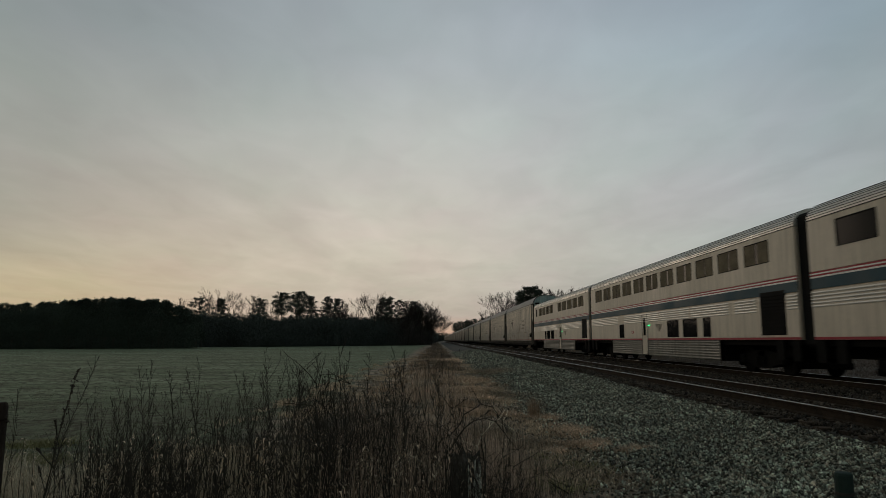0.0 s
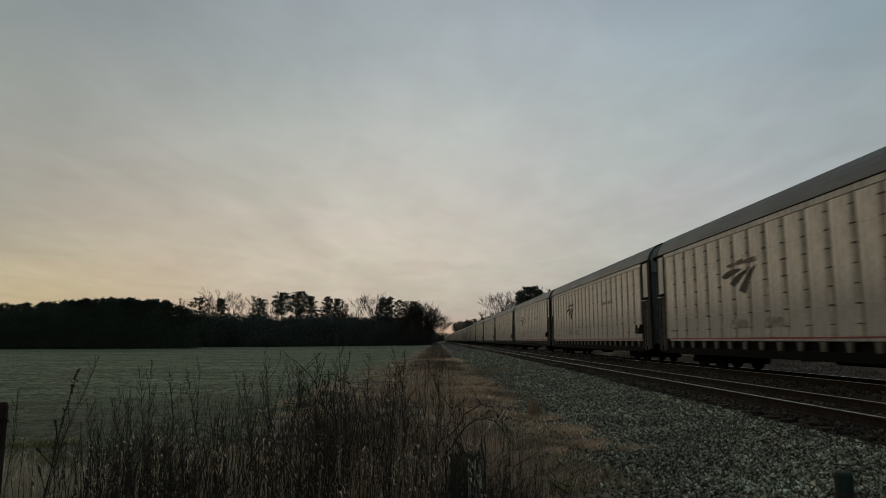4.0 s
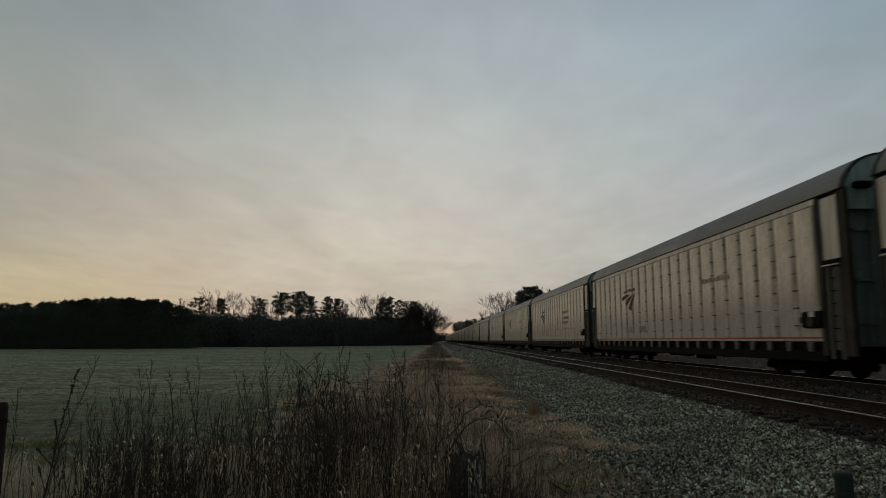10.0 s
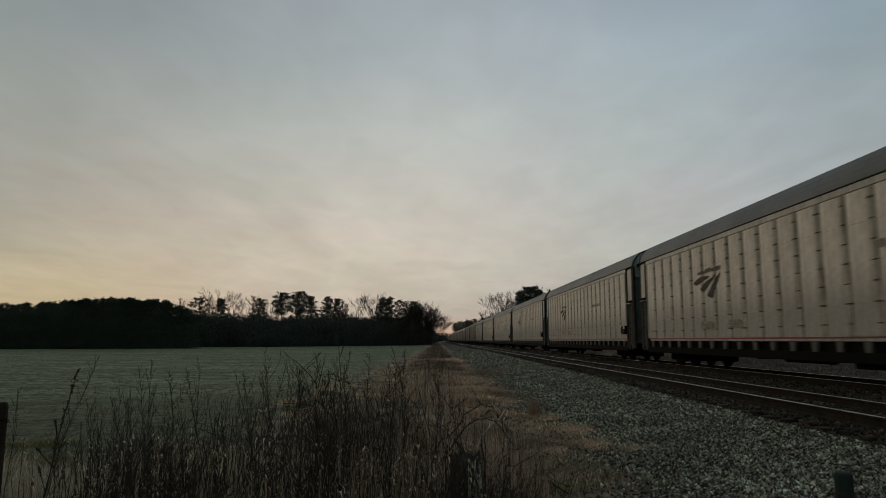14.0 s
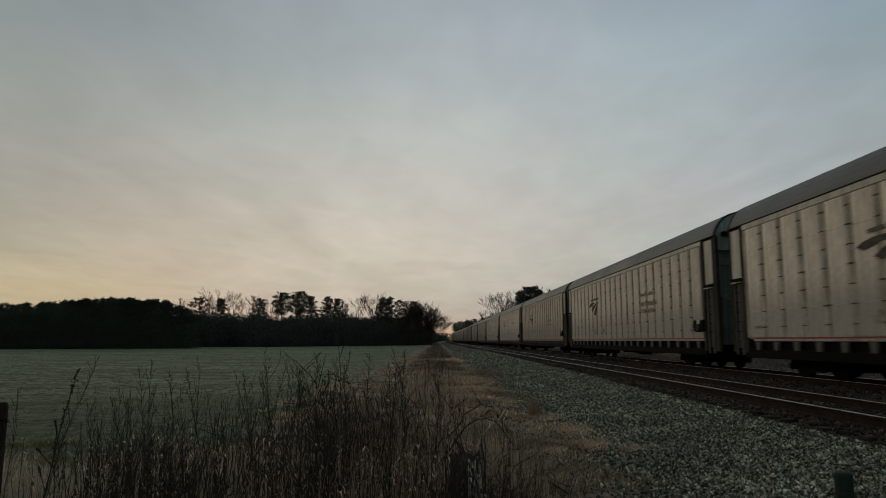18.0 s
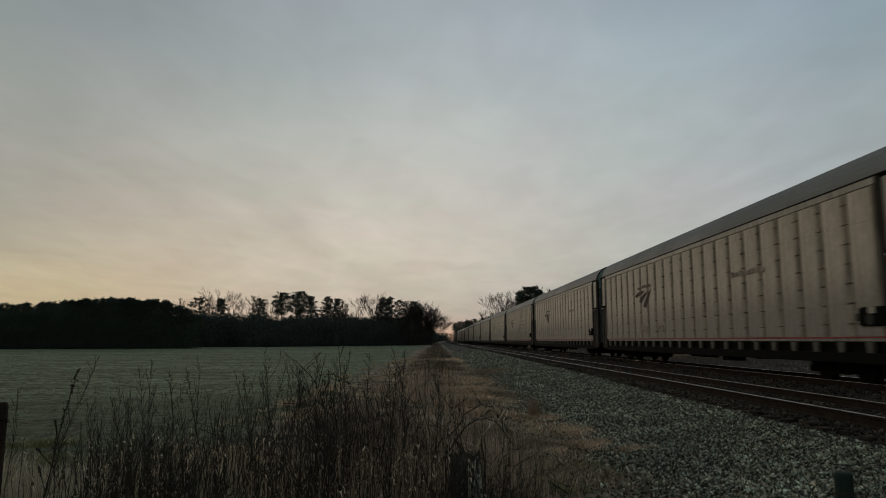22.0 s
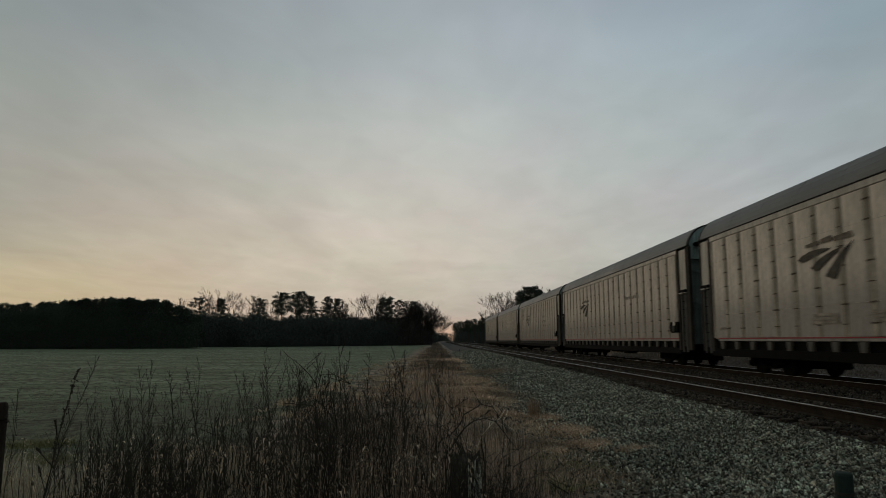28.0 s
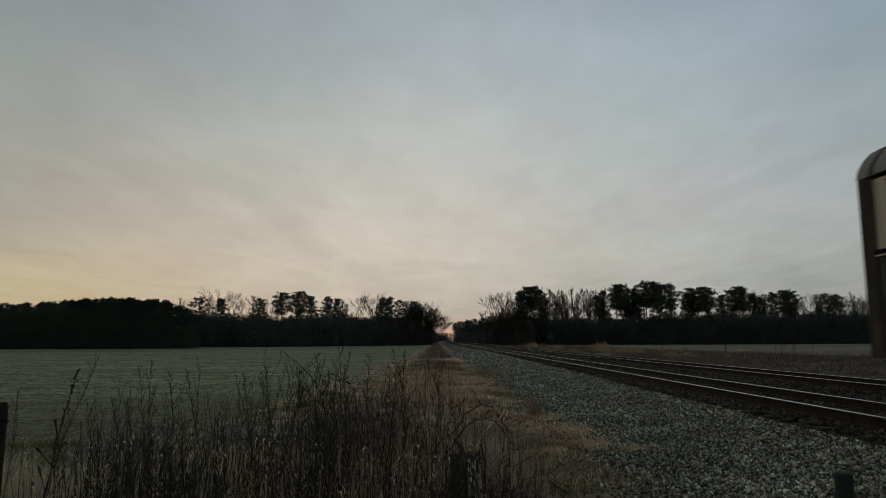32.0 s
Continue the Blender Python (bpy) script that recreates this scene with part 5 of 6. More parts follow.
def make_weed(kind, h, seed):
    """A dead stalk with branching twigs; kinds: twiggy, spike (a thick seed spike), plume, leafy."""
    rng = random.Random(seed)
    ob_name = {"twiggy": "dead_weed", "spike": "dead_spiked_weed", "bush": "bare_shrub", "leafy": "dead_leafy_weed", "switch": "dead_weed_sheaf", "cane": "bramble_cane", "feather": "feathery_dead_weed", "bleached": "bleached_cane"}[kind]
    weed = new(ob_name)
    pts = [Vector((0, 0, 0))]
    stem, tw, seeds = Geo(), Geo(), Geo()

    def stalk(base, d, ln, r, n=6, wob=0.05):
        pts, q = [base], base
        for i in range(n):
            d = (d + Vector((rng.gauss(0, wob), rng.gauss(0, wob), 0.02))).normalized()
            q = q + d * ln / n
            pts.append(q)
        return pts

    def seed_blob(p, size):
        d = Vector((rng.gauss(0, 1), rng.gauss(0, 1), rng.gauss(0, 1))).normalized() * size
        seeds.tube([p - d, p + d * 0.2, p + d], [size * 0.35, size * 0.55, size * 0.1], 5)

    if kind == "bush":
        for k in range(11):
            d0 = Vector((rng.gauss(0, 0.40), rng.gauss(0, 0.35), 1)).normalized()
            pts = stalk(Vector((rng.gauss(0, 0.10), rng.gauss(0, 0.10), 0)), d0, h * rng.uniform(0.6, 1.05), 0.006, 7, 0.13)
            stem.tube(pts, [0.0075 * (1 - 0.12 * i) for i in range(8)], 4, False)
            for i in range(3, 8):
                for b in range(2):
                    d = (Vector((rng.gauss(0, 1), rng.gauss(0, 1), rng.uniform(0.2, 1.2)))).normalized()
                    tp = stalk(pts[i], d, h * rng.uniform(0.08, 0.26), 0.003, 3, 0.2)
                    tw.tube(tp, [0.0028, 0.0024, 0.002, 0.0013], 3, False)
                    d2 = (d + Vector((rng.gauss(0, 0.7), rng.gauss(0, 0.7), rng.gauss(0, 0.5)))).normalized()
                    tw.tube(stalk(tp[rng.randrange(1, 4)], d2, h * rng.uniform(0.04, 0.12), 0.002, 2, 0.1), [0.002, 0.0017, 0.0013], 3, False)
    elif kind in ("cane", "bleached"):
        az = rng.uniform(-0.5, 0.5) + (math.pi if rng.random() < 0.5 else 0.0)
        pts = [Vector((math.cos(az) * h * 0.75 * s ** 1.4, math.sin(az) * h * 0.75 * s ** 1.4, h * (1 - (1 - 1.25 * s) ** 2) * (1 if s < 0.8 else 1 - 0.9 * (s - 0.8)))) for s in [i / 12 for i in range(13)]]
        pts = [p + Vector((rng.gauss(0, 0.012), rng.gauss(0, 0.012), 0)) for p in pts]
        stem.tube(pts, [(0.0085 if kind == "cane" else 0.0055) * (1 - 0.065 * i) for i in range(13)], 5, False)
        for i in range(3, 13):
            for b in range(2):
                d = Vector((rng.gauss(0, 0.8), rng.gauss(0, 0.8), rng.uniform(0.1, 1.0))).normalized()
                tp = stalk(pts[i], d, h * rng.uniform(0.06, 0.24), 0.003, 3, 0.18)
                tw.tube(tp, [0.0032, 0.0026, 0.002, 0.0013], 3, False)
                d2 = (d + Vector((rng.gauss(0, 0.8), rng.gauss(0, 0.8), rng.gauss(0, 0.5)))).normalized()
                tw.tube(stalk(tp[2], d2, h * rng.uniform(0.03, 0.1), 0.002, 2, 0.15), [0.002, 0.0016, 0.0012], 3, False)
    elif kind == "switch":
        # a sheaf of straight upright stems with short ascending twigs near their tips
        for k in range(6):
            d0 = Vector((rng.gauss(0, 0.09), rng.gauss(0, 0.06), 1)).normalized()
            pts = stalk(Vector((rng.gauss(0, 0.13), rng.gauss(0, 0.10), 0)), d0, h * rng.uniform(0.55, 1.0), 0.004, 6, 0.03)
            stem = Geo().tube(pts, [0.0048 * (1 - 0.155 * i) for i in range(7)], 4, False)
            for i in (2, 3, 4, 5, 6):
                for b in range(rng.choice((1, 2, 3))):
                    az = rng.uniform(0, 6.28)
                    d = Vector((math.cos(az) * 0.3, math.sin(az) * 0.3, 1)).normalized()
                    tp = stalk(pts[i].lerp(pts[i - 1], rng.random()), d, h * rng.uniform(0.05, 0.17), 0.002, 2, 0.08)
                    tw.tube(tp, [0.0020, 0.0016, 0.0008], 3, False)
            part("stem", stem, M_STALK, weed)
            stem = None
    else:
        lean = Vector((rng.gauss(0, 0.10), rng.gauss(0, 0.06), 1)).normalized()
        pts = stalk(Vector((0, 0, 0)), lean, h, 0.005, 8, 0.04)
        thick = 0.0070 if kind == "spike" else 0.0040
        stem.tube(pts, [thick * (1 - 0.09 * i) for i in range(9)], 5, False)
        if kind == "twiggy":
            for i in range(4, 9):
                for b in range(3 if i > 5 else 2):
                    az = rng.uniform(0, 6.28)
                    d = Vector((math.cos(az) * 0.38, math.sin(az) * 0.38, rng.uniform(0.8, 1.2))).normalized()
                    tp = stalk(pts[i].lerp(pts[i - 1], rng.uniform(0, 1)), d, h * rng.uniform(0.05, 0.17), 0.003, 3, 0.07)
                    tw.tube(tp, [0.0017, 0.0015, 0.0012, 0.0009], 3, False)
                    for c in range(4):
                        d2 = (d + Vector((rng.gauss(0, 0.4), rng.gauss(0, 0.4), rng.gauss(0.1, 0.3)))).normalized()
                        e = stalk(tp[rng.randrange(1, 4)], d2, h * rng.uniform(0.02, 0.06), 0.002, 2, 0.1)
                        tw.tube(e, [0.0012, 0.001, 0.0008], 3, False)
                        if rng.random() < 0.3:
                            seed_blob(e[-1], 0.006)
        if kind == "feather":
            # side twigs all the way up, longest low down, each with a few bristles
            for k in range(34):
                t = 0.30 + 0.68 * (k + rng.random()) / 34
                j = min(int(t * 8), 7)
                az = k * 2.4 + rng.uniform(-0.6, 0.6)
                d = Vector((math.cos(az) * 0.62, math.sin(az) * 0.62, rng.uniform(0.75, 1.15))).normalized()
                ln = h * (0.17 * (1.05 - t) + 0.025) * rng.uniform(0.5, 1.25)
                tp = stalk(pts[j].lerp(pts[j + 1], t * 8 - j), d, ln, 0.003, 3, 0.08)
                tw.tube(tp, [0.0017, 0.0015, 0.0012, 0.0008], 3, False)
                for c in range(3):
                    d2 = (d + Vector((rng.gauss(0, 0.35), rng.gauss(0, 0.35), rng.gauss(0.15, 0.2)))).normalized()
                    e = tp[rng.randrange(1, 4)]
                    tw.tube([e, e + d2 * ln * rng.uniform(0.15, 0.4)], [0.0011, 0.0007], 3, False)
        if kind == "spike":
            for i in range(60):
                s = rng.uniform(0.66, 1.0)
                j = min(int(s * 8), 7)
                p = pts[j].lerp(pts[j + 1], s * 8 - j)
                bulge = 0.4 + 0.9 * max(0.0, math.sin(s * 42))
                seed_blob(p + Vector((rng.gauss(0, 0.009), rng.gauss(0, 0.009), 0)) * bulge, 0.0095)
            for k in range(3):
                az = rng.uniform(0, 6.28)
                tp = stalk(pts[3 + k], Vector((math.cos(az) * 0.6, math.sin(az) * 0.6, 0.8)).normalized(), h * 0.14, 0.004, 3)
                tw.tube(tp, [0.004, 0.003, 0.003, 0.002], 4, False)
                for c in range(9):
                    seed_blob(tp[2].lerp(tp[3], rng.random()), 0.011)
        if kind == "leafy":
            for i in range(34):
                j = rng.randrange(1, 8)
                p = pts[j].lerp(pts[j + 1], rng.random())
                az = rng.uniform(0, 6.28)
                ln, w = rng.uniform(0.014, 0.038), rng.uniform(0.003, 0.006)
                a = Vector((math.cos(az), math.sin(az), rng.uniform(-0.6, 0.5))) * ln
                s = Vector((-math.sin(az), math.cos(az), rng.gauss(0, 0.5))) * w
                dn = Vector((0, 0, -ln * rng.uniform(0.3, 1.2)))
                seeds.add([p, p + a * 0.5 + s, p + a * 0.5 - s, p + a + dn], [(0, 1, 2), (1, 3, 2)])
    wood = M_STRAWPALE if kind == "bleached" else M_STALK
    if stem:
        part("stem", stem, wood, weed)
    if tw.v:
        tagged(part("twig_spray", tw, wood, weed, "thin dead twigs"), kind="stuff")
    if seeds.v:
        tagged(part("curled_leaf_spray" if kind == "leafy" else "seed_spray", seeds, M_PALELEAF if kind == "leafy" else M_SEED, weed, "pale curled dead leaves" if kind == "leafy" else "brown dry seed heads"), kind="stuff")
    label = {"twiggy": "tall dead brown weed with fine branching twigs", "spike": "tall dead weed with a lumpy dark seed spike",
             "bush": "dense leafless dark shrub of tangled twigs", "leafy": "dead weed with pale curled leaves", "switch": "sheaf of straight upright dead brown weed stems",
             "feather": "tall dead weed with short upswept side twigs", "cane": "arching bare bramble cane with crooked twigs", "bleached": "bleached pale dead cane with crooked twigs"}[kind]
    tagged(weed, label, "weed" if kind != "bush" else "shrub", "roadside dead weeds" if kind != "bush" else "bare shrubs")
    LEAN[weed.name] = pts[-1].copy() if kind in ("twiggy", "spike", "feather") else Vector((0, 0, 0))
    return weed


def make_weeds():
    rng = random.Random(77)
    protos = {"twiggy": [make_weed("twiggy", 1.25, s) for s in (1, 2, 3, 4, 5, 6)], "spike": [make_weed("spike", 1.3, s) for s in (7, 8)],
              "bush": [make_weed("bush", 1.0, s) for s in (9, 10, 11)], "leafy": [make_weed("leafy", 0.85, s) for s in (12, 13, 14)],
              "switch": [make_weed("switch", 1.0, s) for s in (15, 16, 17, 18, 19)],
              "feather": [make_weed("feather", 1.25, s) for s in (31, 32, 33, 34, 35)],
              "cane": [make_weed("cane", 1.0, s) for s in (21, 22, 23, 24)], "bleached": [make_weed("bleached", 1.0, s) for s in (25, 26)]}
    used = set()
    height = {"twiggy": 1.25, "feather": 1.25, "spike": 1.3, "bush": 1.0, "leafy": 0.85, "switch": 1.0, "cane": 1.0, "bleached": 1.0}

    def plant(kind, px, y, top, turn=None):
        k = rng.randrange(len(protos[kind]))
        x, ztop = sight(px, top, y)
        z0 = float(ground_z(np.array(x), np.array(y))) - 0.02
        s = max((ztop - z0) / height[kind], 0.2)
        proto = protos[kind][k]
        turn = rng.uniform(0, 6.28) if turn is None else turn - math.atan2(LEAN[proto.name].y, LEAN[proto.name].x)
        off = Matrix.Rotation(turn, 3, "Z") @ LEAN[proto.name] * s
        m = Matrix.LocRotScale((x - off.x, y - off.y, z0), Euler((0, 0, turn)), None)
        ob = proto if (kind, k) not in used else copy_thing(proto, m)
        used.add((kind, k))
        ob.matrix_basis = m
        ob.scale = (s, s, s)

    plant("spike", 140, 5.4, 645, 1.2)
    plant("spike", 100, 5.0, 765, 2.2)
    for px, top in ((178, 620), (195, 690), (243, 645), (268, 655), (300, 650), (330, 640), (350, 660), (415, 650), (430, 655), (462, 655), (472, 660), (523, 633), (512, 660), (560, 640), (575, 655), (598, 622), (622, 616), (608, 640), (652, 622), (690, 640), (700, 635), (718, 618), (708, 640),
                    (205, 700), (215, 700), (320, 700), (370, 700), (395, 730), (440, 680), (535, 680), (640, 680), (28, 705), (120, 730), (160, 720), (850, 760), (880, 760), (915, 765), (812, 735), (780, 690), (760, 680), (798, 705), (745, 690)):
        plant("feather" if rng.random() < 0.6 else "twiggy", px + rng.uniform(-3, 3), rng.uniform(4.4, 6.8), top)
    for k in range(26):
        plant(rng.choice(("feather", "feather", "twiggy")), rng.uniform(400, 790), rng.uniform(5.0, 8.0), rng.uniform(630, 705))
    for k in range(40):
        px = rng.uniform(110, 880)
        plant(rng.choice(("feather", "twiggy")), px, rng.uniform(4.6, 8.5), rng.uniform(690, 790) + max(px - 780, 0) * 0.45)
    # sheaves, thickest in three belts
    for lo, hi, n, t0, t1 in ((140, 380, 36, 700, 810), (390, 480, 9, 660, 770), (540, 760, 24, 650, 775), (760, 900, 10, 730, 810), (480, 560, 5, 700, 790)):
        for k in range(n):
            px = rng.uniform(lo, hi)
            plant("switch", px, rng.uniform(4.4, 7.5), rng.uniform(t0, t1) + max(px - 820, 0) * 0.4)
    for k in range(10):
        plant("bush", rng.gauss(645, 45), rng.uniform(5.2, 8.0), rng.uniform(675, 760))
    for k in range(9):
        plant("bush", rng.uniform(830, 1000), rng.uniform(4.4, 5.6), rng.uniform(785, 850))
    for k in range(9):
        plant(rng.choice(("feather", "twiggy")), rng.uniform(735, 806), rng.uniform(9.0, 18.0), rng.uniform(618, 648))
    for k in range(6):
        plant("cane", rng.uniform(620, 760), rng.uniform(4.6, 7.0), rng.uniform(680, 790))
    for k in range(4):
        plant("bush", rng.uniform(140, 400), rng.uniform(4.8, 6.8), rng.uniform(725, 800))
    for k in range(4):
        plant("bush", rng.uniform(600, 715), rng.uniform(5.2, 7.5), rng.uniform(645, 720))
    for k in range(110):
        plant("leafy", rng.uniform(20, 900), rng.uniform(4.2, 6.5), rng.uniform(765, 865))
    for k in range(90):
        plant("leafy", rng.uniform(440, 800), rng.uniform(3.9, 6.0), rng.uniform(760, 872))
    for px, y, top in ((816, 5.9, 748), (806, 5.4, 800)):
        plant("bleached", px, y, top, 3.6)
    for kind, px, y, top in (("twiggy", 806, 4.6, 775), ("bush", 800, 4.5, 815), ("feather", 822, 4.55, 770), ("twiggy", 836, 4.6, 800), ("bush", 846, 4.5, 835), ("switch", 812, 4.6, 800)):
        plant(kind, px, y, top)
    for kind, group in protos.items():
        for k in range(len(group)):
            while (kind, k) not in used:
                plant(kind, rng.uniform(150, 700), rng.uniform(5.5, 8.0), rng.uniform(720, 790))


make_weeds()


M_THATCH = leaf_mat("dark_grass_thatch", (0.235, 0.188, 0.134))
M_MOSS = leaf_mat("olive_moss_grass", (0.215, 0.205, 0.095))
M_TAN = leaf_mat("tan_low_grass", (0.64, 0.47, 0.33))
M_VERGEWEED = leaf_mat("mauve_dead_weed", (0.165, 0.128, 0.107))
M_REDSTEM = mat("reddish_dead_stem", (0.475, 0.362, 0.278), 0.9, 0.3, 4.0, 30.0, per_island=0.7, spec=0.15)
M_FARTUFT = leaf_mat("orange_broom_grass", (0.42, 0.30, 0.21))
scatter_blades("straw_litter", 60000, (-5.0, 0.8, 4.2, 8.5), 0.20, 0.0045, 1.5, M_STRAWPALE, 72, "bright curled straw lying among the weeds", 0.10, lambda x, y: patch(x, y, 0.9, 1.0) ** 1.3)
scatter_blades("verge_grass", 90000, (-4.5, 2.2, 4.0, 60), 0.11, 0.007, 1.0, M_DRY, 61, "flattened straw-coloured dead grass on the verge", 0.12, lambda x, y: np.clip(3.2 * patch(x, y, 1.1, 0.5) - 1.35, 0, 1) * np.where((x > 0.3) & (y < 7.5), 0.15, 1.0))
scatter_blades("verge_thatch", 60000, (-3.0, 2.4, 4.4, 40), 0.06, 0.007, 1.6, M_THATCH, 76, "dark rotting thatch of old grass on the verge", 0.16)
scatter_blades("russet_grass", 13000, (-2.2, 1.4, 6.0, 110), 0.26, 0.006, 0.55, M_RUSSET, 62, "russet broom grass in clumps", 0.10, lambda x, y: patch(x, y, 2.3, 1.0) ** 1.5)
scatter_blades("low_weeds", 30000, (-3.6, 0.6, 3.8, 10), 0.24, 0.0055, 0.6, M_WEEDBED, 63, "matted brown dead weeds", 0.10)
scatter_blades("straw_stalks", 14000, (-6, 0.35, 3.8, 9), 0.34, 0.004, 0.25, M_PALELEAF, 70, "pale dead grass stalks among the weeds", 0.14)
scatter_blades("field_grass", 110000, (-22, -2.2, 5.0, 30), 0.055, 0.006, 0.7, M_TUFT, 64, "short green winter cereal blades in the field", 0.0, lambda x, y: np.clip(1.15 - y / 24, 0, 1))
scatter_blades("red_stems", 7500, (-0.9, 0.8, 4.8, 9), 0.7, 0.006, 0.10, M_REDSTEM, 73, "reddish brown upright dead stems in a dense stand", 0.16)
scatter_blades("crest_stems", 3000, (-0.9, 0.7, 9, 32), 0.36, 0.007, 0.3, M_REDSTEM, 77, "mauve-brown dead stems along the verge crest", 0.2)
scatter_blades("edge_straw", 15000, (-7.0, -2.4, 5.0, 9.5), 0.20, 0.005, 0.9, M_STRAWPALE, 65, "pale straw tufts along the field edge", 0.10)
scatter_blades("moss_tufts", 7000, (0.9, 2.8, 5.0, 12), 0.04, 0.006, 0.9, M_TUFT, 66, "thin green tufts at the ballast foot", 0.12)
scatter_blades("ballast_foot_grass", 9000, (1.0, 3.0, 6.0, 40), 0.09, 0.005, 1.2, M_RUSSET, 71, "low russet grass patches at the ballast foot", 0.16, lambda x, y: (patch(x, y, 0.8, 2.0) > 0.62) * 1.0)
scatter_blades("far_verge_grass", 50000, (18, 36, 50, 200), 0.34, 0.005, 0.6, M_BRUSH, 67, "tall brown dead grass beyond the tracks", 0.25)
scatter_blades("far_verge_tufts", 16000, (18, 40, 60, 240), 0.75, 0.005, 0.6, M_FARTUFT, 68, "orange-tan grass clumps beyond the tracks", 0.6, lambda x, y: np.clip(3.0 * patch(x, y, 0.22) - 1.7, 0, 1))
scatter_blades("tan_grass", 26000, (0.2, 3.3, 6.0, 45), 0.07, 0.006, 1.6, M_TAN, 75, "low tan grass in patches along the ballast foot", 0.14, lambda x, y: np.clip(4.0 * patch(x, y, 0.75, 3.1) - 2.2, 0, 1))
scatter_blades("far_verge_weeds", 60000, (17.6, 38, 18, 75), 0.26, 0.007, 1.5, M_VERGEWEED, 74, "dark mauve-brown dead weeds beyond the tracks", 0.5, lambda x, y: np.clip(0.25 + 1.1 * patch(x, y, 0.3, 2.0), 0, 1))
scatter_blades("trackside_brush", 16000, (-1.4, 1.3, 35, 320), 0.24, 0.006, 0.8, M_BRUSH, 69, "brown brush along the track verge", 0.3)


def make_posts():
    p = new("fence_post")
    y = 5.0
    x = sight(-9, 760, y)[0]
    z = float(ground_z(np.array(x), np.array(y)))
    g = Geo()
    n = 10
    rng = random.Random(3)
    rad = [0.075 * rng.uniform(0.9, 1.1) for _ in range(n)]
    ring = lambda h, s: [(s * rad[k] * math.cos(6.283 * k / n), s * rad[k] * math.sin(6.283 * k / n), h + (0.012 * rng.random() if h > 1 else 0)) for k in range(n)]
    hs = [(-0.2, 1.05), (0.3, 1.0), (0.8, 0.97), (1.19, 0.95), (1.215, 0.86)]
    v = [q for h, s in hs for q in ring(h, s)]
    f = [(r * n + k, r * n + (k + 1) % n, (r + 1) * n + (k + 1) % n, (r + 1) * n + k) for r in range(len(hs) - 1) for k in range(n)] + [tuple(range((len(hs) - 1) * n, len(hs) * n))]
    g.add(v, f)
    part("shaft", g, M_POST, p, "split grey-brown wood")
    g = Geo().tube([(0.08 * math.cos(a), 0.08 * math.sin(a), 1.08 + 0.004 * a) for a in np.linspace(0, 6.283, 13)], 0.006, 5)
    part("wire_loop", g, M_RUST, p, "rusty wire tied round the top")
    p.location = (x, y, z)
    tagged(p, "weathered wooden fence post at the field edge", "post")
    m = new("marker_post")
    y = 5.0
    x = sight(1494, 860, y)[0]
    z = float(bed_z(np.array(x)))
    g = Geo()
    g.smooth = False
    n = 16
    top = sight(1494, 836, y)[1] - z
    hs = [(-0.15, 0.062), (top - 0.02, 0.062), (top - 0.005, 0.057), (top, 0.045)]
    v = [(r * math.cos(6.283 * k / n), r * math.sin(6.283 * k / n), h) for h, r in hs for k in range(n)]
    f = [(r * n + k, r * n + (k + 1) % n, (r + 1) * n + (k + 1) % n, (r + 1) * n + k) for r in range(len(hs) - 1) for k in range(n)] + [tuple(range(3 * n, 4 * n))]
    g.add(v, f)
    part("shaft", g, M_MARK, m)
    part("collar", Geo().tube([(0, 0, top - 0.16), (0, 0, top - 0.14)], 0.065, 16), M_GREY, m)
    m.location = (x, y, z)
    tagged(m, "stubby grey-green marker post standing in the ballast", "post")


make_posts()


